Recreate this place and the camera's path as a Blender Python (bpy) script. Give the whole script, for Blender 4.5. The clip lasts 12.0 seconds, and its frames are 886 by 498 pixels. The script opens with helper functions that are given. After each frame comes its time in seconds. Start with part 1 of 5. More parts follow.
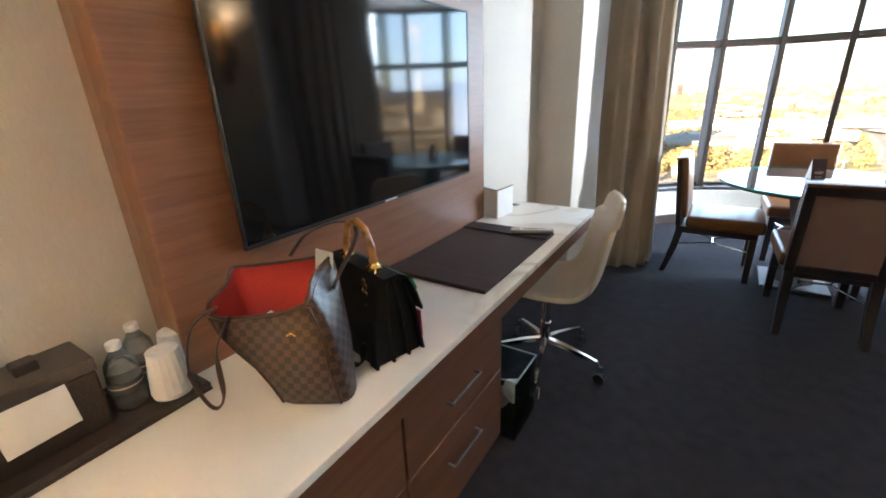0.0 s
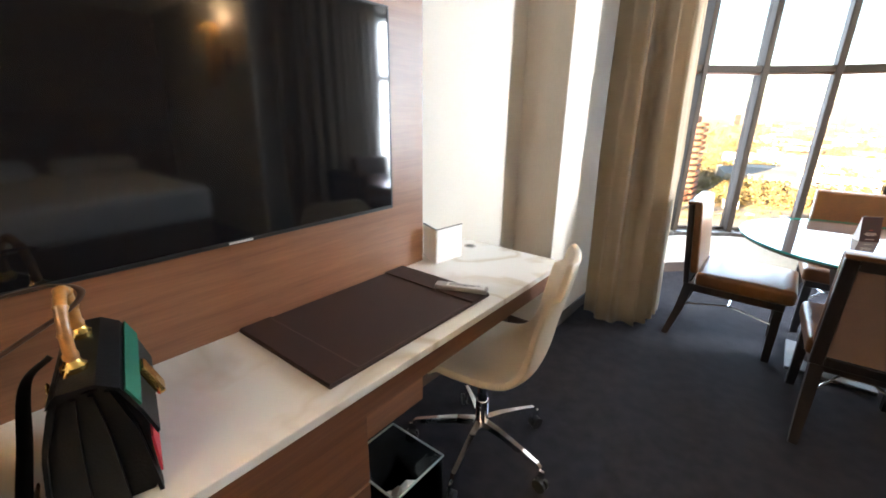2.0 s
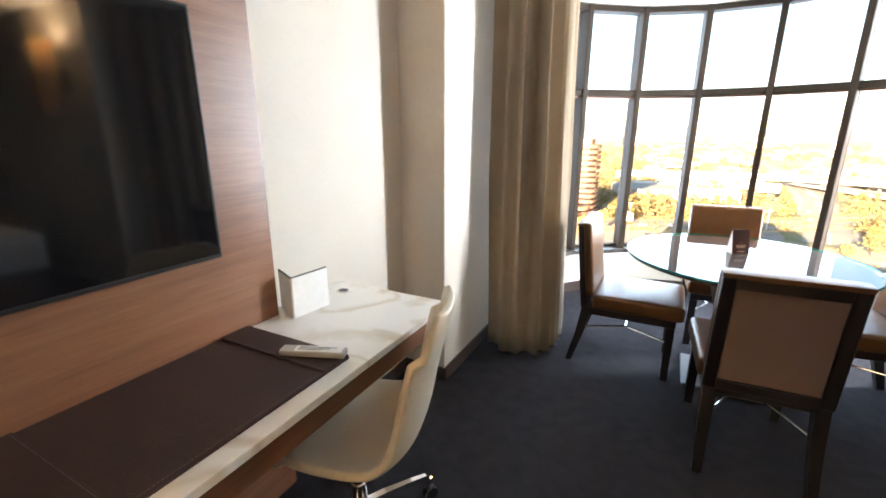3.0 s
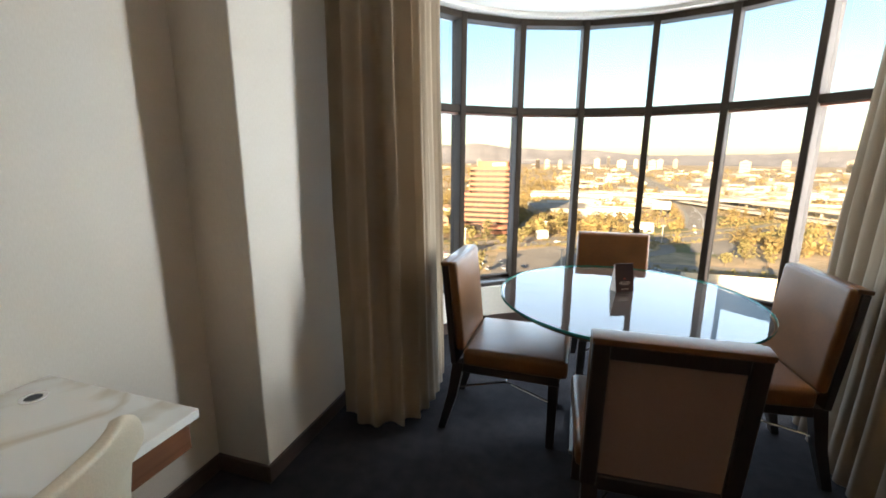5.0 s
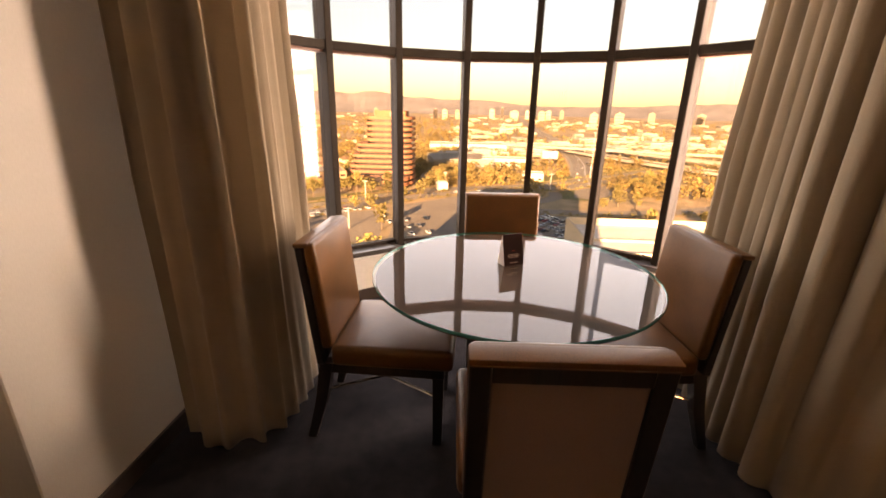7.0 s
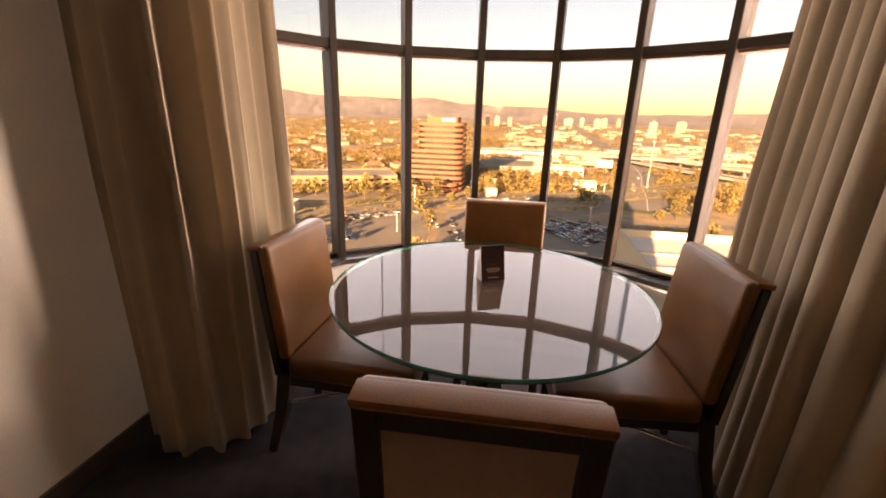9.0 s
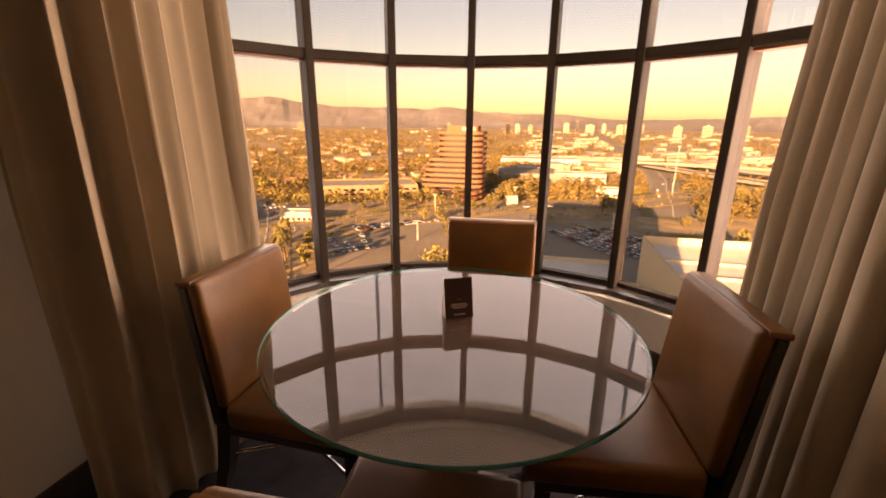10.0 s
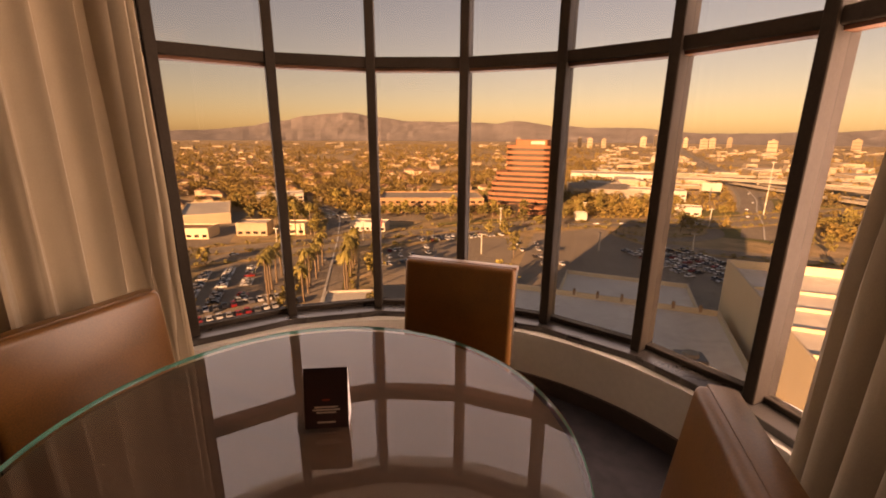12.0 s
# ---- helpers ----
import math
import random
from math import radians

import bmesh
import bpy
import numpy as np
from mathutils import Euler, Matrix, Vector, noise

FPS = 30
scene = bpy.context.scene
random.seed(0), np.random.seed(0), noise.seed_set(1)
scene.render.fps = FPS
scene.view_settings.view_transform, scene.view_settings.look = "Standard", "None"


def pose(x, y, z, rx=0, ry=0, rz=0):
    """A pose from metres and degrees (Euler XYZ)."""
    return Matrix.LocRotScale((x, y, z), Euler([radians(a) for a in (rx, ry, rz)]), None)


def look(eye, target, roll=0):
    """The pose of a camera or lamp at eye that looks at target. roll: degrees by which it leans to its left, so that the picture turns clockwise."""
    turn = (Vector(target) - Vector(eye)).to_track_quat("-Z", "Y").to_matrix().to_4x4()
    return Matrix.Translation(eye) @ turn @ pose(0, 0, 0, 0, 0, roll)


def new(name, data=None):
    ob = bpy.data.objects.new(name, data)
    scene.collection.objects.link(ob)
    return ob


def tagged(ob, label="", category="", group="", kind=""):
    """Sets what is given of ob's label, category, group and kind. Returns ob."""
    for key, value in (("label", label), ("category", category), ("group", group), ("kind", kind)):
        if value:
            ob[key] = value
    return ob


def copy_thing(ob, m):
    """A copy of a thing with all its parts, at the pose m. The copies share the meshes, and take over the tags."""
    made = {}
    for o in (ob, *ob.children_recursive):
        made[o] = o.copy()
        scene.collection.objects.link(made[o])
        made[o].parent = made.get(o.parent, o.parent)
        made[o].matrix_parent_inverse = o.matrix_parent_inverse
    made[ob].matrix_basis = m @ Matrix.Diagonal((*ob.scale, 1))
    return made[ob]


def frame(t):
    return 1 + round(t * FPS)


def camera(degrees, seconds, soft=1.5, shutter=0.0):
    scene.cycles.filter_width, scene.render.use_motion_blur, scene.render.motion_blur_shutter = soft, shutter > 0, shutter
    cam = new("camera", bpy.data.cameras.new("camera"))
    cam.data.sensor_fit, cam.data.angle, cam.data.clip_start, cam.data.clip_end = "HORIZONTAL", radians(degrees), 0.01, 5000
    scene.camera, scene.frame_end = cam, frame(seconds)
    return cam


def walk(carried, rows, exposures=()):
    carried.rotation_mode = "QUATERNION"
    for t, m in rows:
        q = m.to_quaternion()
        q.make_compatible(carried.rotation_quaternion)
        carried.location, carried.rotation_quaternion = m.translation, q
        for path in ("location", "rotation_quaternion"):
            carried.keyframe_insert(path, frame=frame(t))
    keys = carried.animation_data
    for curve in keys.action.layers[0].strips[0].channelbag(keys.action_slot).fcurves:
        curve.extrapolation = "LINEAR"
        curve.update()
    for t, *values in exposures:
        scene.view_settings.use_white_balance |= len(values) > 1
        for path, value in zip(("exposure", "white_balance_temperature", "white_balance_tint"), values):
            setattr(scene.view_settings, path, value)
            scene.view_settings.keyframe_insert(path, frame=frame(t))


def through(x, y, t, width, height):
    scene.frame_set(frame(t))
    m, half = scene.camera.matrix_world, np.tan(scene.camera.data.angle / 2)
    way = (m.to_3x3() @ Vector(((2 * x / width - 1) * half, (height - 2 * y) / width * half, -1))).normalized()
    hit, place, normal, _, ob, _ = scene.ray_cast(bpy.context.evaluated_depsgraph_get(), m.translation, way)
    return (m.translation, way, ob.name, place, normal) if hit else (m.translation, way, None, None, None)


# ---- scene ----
cam = camera(92.1, 12.0, soft=1.8)
PATH = [
    (0, (0.014, 0.059, 1.429), (-1.015, 1.628, 0.736), -2.3),
    (0.5, (-0.026, 0.217, 1.4), (-1.117, 1.753, 0.728), -0.2),
    (1, (-0.019, 0.387, 1.413), (-1.172, 1.875, 0.735), 0.0),
    (1.5, (0.063, 0.556, 1.413), (-1.219, 1.968, 0.81), 2.7),
    (2, (0.161, 0.722, 1.426), (-1.012, 2.214, 0.796), 0.9),
    (2.5, (0.164, 0.903, 1.411), (-0.815, 2.541, 0.811), 0.7),
    (3, (0.184, 1.075, 1.414), (-0.706, 2.79, 0.897), 0.0),
    (5, (0.35, 1.758, 1.398), (-0.229, 3.626, 0.978), 0.3),
    (5.5, (0.308, 1.968, 1.415), (-0.082, 3.887, 1.01), 0.5),
    (6, (0.309, 2.072, 1.404), (0.105, 3.999, 0.908), 0.8),
    (6.5, (0.344, 2.137, 1.394), (0.226, 4.048, 0.815), 1.1),
    (7, (0.412, 2.177, 1.403), (0.29, 4.072, 0.774), 1.2),
    (9, (0.687, 2.377, 1.375), (0.348, 4.252, 0.767), 1.7),
    (9.5, (0.722, 2.5, 1.377), (0.378, 4.375, 0.774), 0.8),
    (10, (0.851, 2.643, 1.392), (0.413, 4.508, 0.82), 0.5),
    (10.5, (0.942, 2.769, 1.392), (0.392, 4.609, 0.834), -0.1),
    (11, (1.003, 2.938, 1.389), (0.422, 4.774, 0.847), -0.4),
    (11.5, (1.043, 3.138, 1.399), (0.456, 4.979, 0.884), -0.5),
    (12, (1.156, 3.268, 1.395), (0.426, 5.058, 0.879), 0.4),
]
EXPOSURES = [
    (0.0, 4.18, 5400, 8), (1.5, 4.5, 5850, 10), (3.0, 4.35, 6000, 10), (5.0, 3.2, 6050, 7), (5.6, 3.14, 6300, 8), (6.1, 3.14, 7000, 15), (6.6, 3.02, 9000, 29),
    (7.0, 2.97, 9900, 34), (9.0, 2.82, 9500, 36), (10.5, 2.35, 12900, 48), (11.3, 2.12, 13000, 51), (12.0, 1.76, 13100, 49),
]
walk(cam, [(t, look(eye, target, roll)) for t, eye, target, roll in PATH], EXPOSURES)

# ---- world, sun and lamps ----
SUN_AZ, SUN_EL = 192.0, 12.0  # the sun stands low behind the hotel
world = bpy.data.worlds.new("sky")
scene.world = world
world.use_nodes = True
wn = world.node_tree
sky = wn.nodes.new("ShaderNodeTexSky")
sky.sky_type, sky.sun_disc = "NISHITA", False
sky.sun_elevation, sky.sun_rotation = radians(SUN_EL), radians(SUN_AZ)
sky.air_density, sky.dust_density, sky.ozone_density = 1.0, 0.6, 0.8
wn.nodes["Background"].inputs[1].default_value = 0.05
wn.links.new(sky.outputs[0], wn.nodes["Background"].inputs[0])

sun_data = bpy.data.lights.new("sun", "SUN")
sun_data.energy, sun_data.angle, sun_data.color = 5.0, radians(0.5), (1.0, 0.77, 0.50)
sun = new("sun", sun_data)
az, el = radians(SUN_AZ), radians(SUN_EL)
sun.matrix_world = look((math.sin(az) * 100, math.cos(az) * 100, 100 * math.tan(el)), (0, 0, 0))


def lamp(name, x, y, z, watts, colour, size):
    data = bpy.data.lights.new(name, "POINT")
    data.energy, data.color, data.shadow_soft_size = watts, colour, size
    ob = new(name, data)
    ob.location = (x, y, z)
    return ob


lamp("sconce_bulb", 2.5, 2.97, 2.13, 7.0, (1.0, 0.66, 0.36), 0.04)
# unseen lamp behind the camera, assumed for the warm light on the west wall
lamp("floor_lamp_bulb", 0.15, -1.3, 1.52, 17.0, (1.0, 0.72, 0.44), 0.06)

# area lamps added outside the bay to boost its sky light and reflections: ahead, toward the mountains, to the right
SKY_TONE = (0.74, 0.87, 1.0)
# the fourth is a stronger added fill, aimed at the desk-side pier
for x, y, tx, ty, wide, z0, watts, tone in ((0.535, 6.17, 0.535, 3.97, 2.27, 0.45, 15.5, SKY_TONE), (-0.95, 5.50, 0.62, 3.97, 1.2, 0.45, 9.0, SKY_TONE),
                                            (2.00, 5.74, 0.62, 3.97, 0.85, 1.45, 4.4, SKY_TONE), (2.50, 5.02, -0.85, 3.45, 0.5, 0.45, 43.0, (0.95, 0.965, 0.97))):
    data = bpy.data.lights.new("window_fill", "AREA")
    data.shape, data.size, data.size_y, data.energy, data.color = "RECTANGLE", wide, 3.35 - z0, watts, tone
    zm = (z0 + 3.35) / 2
    new("window_fill", data).matrix_world = look((x, y, zm), (tx, ty, zm))

# ---- materials ----
MATS = {}


def shader(name):
    m = bpy.data.materials.new(name)
    m.use_nodes = True
    nt = m.node_tree
    return m, nt, nt.nodes["Principled BSDF"]


def mat(name, colour, rough=0.5, metal=0.0, vary=0.12, grain=40.0, coarse=4.0, bump=0.05, coat=0.0, stretch=(1, 1, 1), second=None, rand=0.0,
        spec=0.5, sheen=0.0, trans=0.0):
    """A plain surface with variation at two scales, in object metres."""
    if name in MATS:
        return MATS[name]
    m, nt, b = shader(name)
    n, l = nt.nodes.new, nt.links.new
    tc, mp = n("ShaderNodeTexCoord"), n("ShaderNodeMapping")
    mp.inputs["Scale"].default_value = stretch
    l(tc.outputs["Object"], mp.inputs[0])
    big, fine = n("ShaderNodeTexNoise"), n("ShaderNodeTexNoise")
    big.inputs["Scale"].default_value, big.inputs["Detail"].default_value = coarse, 5
    fine.inputs["Scale"].default_value, fine.inputs["Detail"].default_value = grain, 3
    l(mp.outputs[0], big.inputs["Vector"]), l(mp.outputs[0], fine.inputs["Vector"])
    add = n("ShaderNodeMath")
    add.operation = "ADD"
    l(big.outputs[0], add.inputs[0]), l(fine.outputs[0], add.inputs[1])
    half = n("ShaderNodeMath")
    half.operation = "MULTIPLY"
    half.inputs[1].default_value = 0.5
    l(add.outputs[0], half.inputs[0])
    ramp = n("ShaderNodeValToRGB")
    c0 = [c * (1 - vary) for c in colour] if second is None else second
    c1 = [min(1, c * (1 + vary)) for c in colour]
    ramp.color_ramp.elements[0].position, ramp.color_ramp.elements[1].position = 0.36, 0.64
    ramp.color_ramp.elements[0].color, ramp.color_ramp.elements[1].color = (*c0, 1), (*c1, 1)
    l(half.outputs[0], ramp.inputs[0])
    out = ramp.outputs[0]
    if rand:
        info, hsv, rm = n("ShaderNodeObjectInfo"), n("ShaderNodeHueSaturation"), n("ShaderNodeMapRange")
        rm.inputs[3].default_value, rm.inputs[4].default_value = 1 - rand, 1 + rand
        l(info.outputs["Random"], rm.inputs[0]), l(rm.outputs[0], hsv.inputs["Value"]), l(out, hsv.inputs["Color"])
        out = hsv.outputs[0]
    l(out, b.inputs["Base Color"])
    b.inputs["Metallic"].default_value, b.inputs["Coat Weight"].default_value = metal, coat
    b.inputs["Coat Roughness"].default_value, b.inputs["Specular IOR Level"].default_value = 0.05, spec
    b.inputs["Sheen Weight"].default_value, b.inputs["Transmission Weight"].default_value = sheen, trans
    rr = n("ShaderNodeMapRange")
    rr.inputs[3].default_value, rr.inputs[4].default_value = max(0.01, rough * 0.85), min(1, rough * 1.15)
    l(big.outputs[0], rr.inputs[0]), l(rr.outputs[0], b.inputs["Roughness"])
    if bump:
        bp = n("ShaderNodeBump")
        bp.inputs["Strength"].default_value, bp.inputs["Distance"].default_value = min(1, bump * 4), 0.004
        l(fine.outputs[0], bp.inputs["Height"]), l(bp.outputs[0], b.inputs["Normal"])
    MATS[name] = m
    return m


def wood(name, dark, light, along="Y", rough=0.35, coat=0.15, scale=1.0):
    """Straight-grained veneer; along: the axis of the grain."""
    m, nt, b = shader(name)
    n, l = nt.nodes.new, nt.links.new
    tc, mp = n("ShaderNodeTexCoord"), n("ShaderNodeMapping")
    s = {"X": (0.6, 14, 14), "Y": (14, 0.6, 14), "Z": (14, 14, 0.6)}[along]
    mp.inputs["Scale"].default_value = [v * scale for v in s]
    l(tc.outputs["Object"], mp.inputs[0])
    a, f, pore = n("ShaderNodeTexNoise"), n("ShaderNodeTexNoise"), n("ShaderNodeTexNoise")
    for node, sc, d, dist in ((a, 1.2, 4, 0.8), (f, 9, 6, 0.2), (pore, 40, 2, 0.0)):
        node.inputs["Scale"].default_value, node.inputs["Detail"].default_value, node.inputs["Distortion"].default_value = sc, d, dist
        l(mp.outputs[0], node.inputs["Vector"])
    mx = n("ShaderNodeMix")
    mx.inputs[0].default_value = 0.45
    l(a.outputs[0], mx.inputs[2]), l(f.outputs[0], mx.inputs[3])
    ramp = n("ShaderNodeValToRGB")
    ramp.color_ramp.elements[0].position, ramp.color_ramp.elements[1].position = 0.32, 0.68
    ramp.color_ramp.elements[0].color, ramp.color_ramp.elements[1].color = (*dark, 1), (*light, 1)
    l(mx.outputs[0], ramp.inputs[0]), l(ramp.outputs[0], b.inputs["Base Color"])
    rr = n("ShaderNodeMapRange")
    rr.inputs[3].default_value, rr.inputs[4].default_value = rough * 0.8, rough * 1.25
    l(f.outputs[0], rr.inputs[0]), l(rr.outputs[0], b.inputs["Roughness"])
    b.inputs["Coat Weight"].default_value, b.inputs["Coat Roughness"].default_value = coat, 0.2
    bp = n("ShaderNodeBump")
    bp.inputs["Strength"].default_value, bp.inputs["Distance"].default_value = 0.12, 0.002
    l(pore.outputs[0], bp.inputs["Height"]), l(bp.outputs[0], b.inputs["Normal"])
    return m


def pane_glass(name, tint, ior=1.5, rough=0.0):
    """Clear sheet glass: see-through, with a mirror reflection by Fresnel."""
    m, nt, b = shader(name)
    nt.nodes.remove(b)
    n, l = nt.nodes.new, nt.links.new
    tr, gl, fr, mx = n("ShaderNodeBsdfTransparent"), n("ShaderNodeBsdfGlossy"), n("ShaderNodeFresnel"), n("ShaderNodeMixShader")
    tr.inputs[0].default_value, gl.inputs[1].default_value = (*tint, 1), rough
    fr.inputs[0].default_value = ior
    l(fr.outputs[0], mx.inputs[0]), l(tr.outputs[0], mx.inputs[1]), l(gl.outputs[0], mx.inputs[2])
    l(mx.outputs[0], nt.nodes["Material Output"].inputs[0])
    return m


def clear_sheet():
    """The far side of a sheet of glass: it only lets light through."""
    m, nt, b = shader("clear_glass_back")
    nt.nodes.remove(b)
    tr = nt.nodes.new("ShaderNodeBsdfTransparent")
    nt.links.new(tr.outputs[0], nt.nodes["Material Output"].inputs[0])
    return m


def one_sided(ob, axis):
    """Gives the mirror face of a sheet, that which looks along axis, its gloss; the other faces stay plainly clear."""
    ob.data.materials.append(M_CLEAR)
    for f in ob.data.polygons:
        f.material_index = 0 if f.normal.dot(Vector(axis)) > 0.9 else 1


def marble():
    m, nt, b = shader("white_quartz")
    n, l = nt.nodes.new, nt.links.new
    tc = n("ShaderNodeTexCoord")
    warp, vein, mask, fleck = n("ShaderNodeTexNoise"), n("ShaderNodeTexNoise"), n("ShaderNodeTexNoise"), n("ShaderNodeTexNoise")
    for node, sc, d, dist in ((warp, 1.6, 3, 0), (vein, 1.7, 4, 0.9), (mask, 1.1, 2, 0), (fleck, 60, 2, 0)):
        node.inputs["Scale"].default_value, node.inputs["Detail"].default_value, node.inputs["Distortion"].default_value = sc, d, dist
        l(tc.outputs["Object"], node.inputs["Vector"])
    sub, ab = n("ShaderNodeMath"), n("ShaderNodeMath")
    sub.operation, ab.operation = "SUBTRACT", "ABSOLUTE"
    sub.inputs[1].default_value = 0.5
    l(vein.outputs[0], sub.inputs[0]), l(sub.outputs[0], ab.inputs[0])
    ramp = n("ShaderNodeValToRGB")
    e = ramp.color_ramp.elements
    e[0].position, e[0].color = 0.0, (0.61, 0.545, 0.44, 1)
    e[1].position, e[1].color = 0.045, (0.80, 0.785, 0.74, 1)
    l(ab.outputs[0], ramp.inputs[0])
    mx = n("ShaderNodeMix")
    mx.data_type = "RGBA"
    mr = n("ShaderNodeMapRange")
    mr.inputs[1].default_value, mr.inputs[2].default_value = 0.42, 0.62
    l(mask.outputs[0], mr.inputs[0]), l(mr.outputs[0], mx.inputs[0])
    mx.inputs[6].default_value = (0.80, 0.785, 0.74, 1)
    l(ramp.outputs[0], mx.inputs[7]), l(mx.outputs[2], b.inputs["Base Color"])
    b.inputs["Roughness"].default_value = 0.28
    MATS["white_quartz"] = m
    return m


def check_canvas():
    """Coated canvas in a brown check."""
    m, nt, b = shader("brown_check_canvas")
    n, l = nt.nodes.new, nt.links.new
    tc, ch, no = n("ShaderNodeTexCoord"), n("ShaderNodeTexChecker"), n("ShaderNodeTexNoise")
    ch.inputs["Scale"].default_value, no.inputs["Scale"].default_value = 66, 220
    ch.inputs[1].default_value, ch.inputs[2].default_value = (0.082, 0.042, 0.024, 1), (0.032, 0.015, 0.009, 1)
    l(tc.outputs["UV"], ch.inputs[0]), l(tc.outputs["Object"], no.inputs["Vector"])
    mx = n("ShaderNodeMix")
    mx.data_type, mx.blend_type = "RGBA", "OVERLAY"
    mx.inputs[0].default_value = 0.35
    l(ch.outputs[0], mx.inputs[6]), l(no.outputs[0], mx.inputs[7]), l(mx.outputs[2], b.inputs["Base Color"])
    b.inputs["Roughness"].default_value = 0.42
    b.inputs["Coat Weight"].default_value, b.inputs["Coat Roughness"].default_value = 0.35, 0.22
    bp = n("ShaderNodeBump")
    bp.inputs["Strength"].default_value, bp.inputs["Distance"].default_value = 0.15, 0.001
    l(no.outputs[0], bp.inputs["Height"]), l(bp.outputs[0], b.inputs["Normal"])
    return m


def fabric(name, colour, through=0.25, weave=700):
    """Woven cloth that lets some light through."""
    m, nt, b = shader(name)
    n, l = nt.nodes.new, nt.links.new
    tc, no, big = n("ShaderNodeTexCoord"), n("ShaderNodeTexNoise"), n("ShaderNodeTexNoise")
    mp = n("ShaderNodeMapping")
    mp.inputs["Scale"].default_value = (1, 1, 0.25)
    no.inputs["Scale"].default_value, big.inputs["Scale"].default_value = weave, 6
    l(tc.outputs["Object"], mp.inputs[0]), l(mp.outputs[0], no.inputs["Vector"]), l(tc.outputs["Object"], big.inputs["Vector"])
    ramp = n("ShaderNodeValToRGB")
    ramp.color_ramp.elements[0].color = (*[c * 0.78 for c in colour], 1)
    ramp.color_ramp.elements[1].color = (*[min(1, c * 1.18) for c in colour], 1)
    mx = n("ShaderNodeMix")
    mx.inputs[0].default_value = 0.4
    l(no.outputs[0], mx.inputs[2]), l(big.outputs[0], mx.inputs[3]), l(mx.outputs[0], ramp.inputs[0])
    l(ramp.outputs[0], b.inputs["Base Color"])
    b.inputs["Roughness"].default_value, b.inputs["Sheen Weight"].default_value = 0.85, 0.3
    bp = n("ShaderNodeBump")
    bp.inputs["Strength"].default_value, bp.inputs["Distance"].default_value = 0.25, 0.001
    l(no.outputs[0], bp.inputs["Height"]), l(bp.outputs[0], b.inputs["Normal"])
    if through:
        tl, ms = n("ShaderNodeBsdfTranslucent"), n("ShaderNodeMixShader")
        ms.inputs[0].default_value = through
        l(ramp.outputs[0], tl.inputs[0]), l(b.outputs[0], ms.inputs[1]), l(tl.outputs[0], ms.inputs[2])
        l(ms.outputs[0], nt.nodes["Material Output"].inputs[0])
    return m


def wallpaper():
    """Cream vinyl wallcovering with a fine woven relief."""
    m, nt, b = shader("cream_wallcovering")
    n, l = nt.nodes.new, nt.links.new
    tc = n("ShaderNodeTexCoord")
    big, wx = n("ShaderNodeTexNoise"), n("ShaderNodeTexNoise")
    mp = n("ShaderNodeMapping")
    mp.inputs["Scale"].default_value = (300, 300, 60)
    big.inputs["Scale"].default_value, wx.inputs["Scale"].default_value = 2.2, 1.0
    l(tc.outputs["Object"], mp.inputs[0]), l(mp.outputs[0], wx.inputs["Vector"]), l(tc.outputs["Object"], big.inputs["Vector"])
    mx = n("ShaderNodeMix")
    mx.inputs[0].default_value = 0.5
    l(big.outputs[0], mx.inputs[2]), l(wx.outputs[0], mx.inputs[3])
    ramp = n("ShaderNodeValToRGB")
    ramp.color_ramp.elements[0].position, ramp.color_ramp.elements[1].position = 0.3, 0.7
    ramp.color_ramp.elements[0].color, ramp.color_ramp.elements[1].color = (0.55, 0.50, 0.42, 1), (0.63, 0.58, 0.50, 1)
    l(mx.outputs[0], ramp.inputs[0]), l(ramp.outputs[0], b.inputs["Base Color"])
    b.inputs["Roughness"].default_value = 0.62
    bp = n("ShaderNodeBump")
    bp.inputs["Strength"].default_value, bp.inputs["Distance"].default_value = 0.15, 0.001
    l(wx.outputs[0], bp.inputs["Height"]), l(bp.outputs[0], b.inputs["Normal"])
    return m


M_WALL = wallpaper()
M_TAUPE = mat("taupe_wallcovering", (0.20, 0.155, 0.115), 0.7, grain=120, vary=0.08)
M_CEIL = mat("ceiling_paint", (0.74, 0.71, 0.65), 0.8, grain=90, vary=0.03)
M_CARPET = mat("charcoal_carpet", (0.027, 0.0255, 0.030), 1.0, grain=420, coarse=14, vary=0.35, bump=0.25, spec=0.15)
M_BASE = mat("dark_baseboard", (0.045, 0.028, 0.02), 0.45, vary=0.15)
M_PANEL = wood("walnut_veneer", (0.185, 0.079, 0.038), (0.295, 0.134, 0.066), "Y", scale=1.5)
M_CAB = wood("cabinet_veneer", (0.105, 0.042, 0.020), (0.20, 0.088, 0.044), "Y")
M_TABLE = wood("table_veneer", (0.056, 0.025, 0.013), (0.10, 0.046, 0.024), "X", rough=0.5, coat=0.0)
M_DARKWOOD = wood("espresso_wood", (0.012, 0.008, 0.007), (0.03, 0.019, 0.015), "Z", rough=0.32, coat=0.3)
M_QUARTZ = marble()
M_LEATHER = mat("cognac_leather", (0.125, 0.050, 0.0125), 0.33, grain=260, coarse=7, vary=0.28, bump=0.02, spec=0.45)
M_SEAM = mat("leather_seam", (0.10, 0.042, 0.018), 0.5, vary=0.1)
M_BACKCLOTH = fabric("brown_back_cloth", (0.20, 0.125, 0.095), 0.0, 500)
M_CREAM = mat("cream_leather", (0.66, 0.56, 0.41), 0.42, grain=220, coarse=6, vary=0.06, bump=0.05)
M_CHROME = mat("chrome", (0.80, 0.80, 0.81), 0.12, metal=1.0, vary=0.03, bump=0.0)
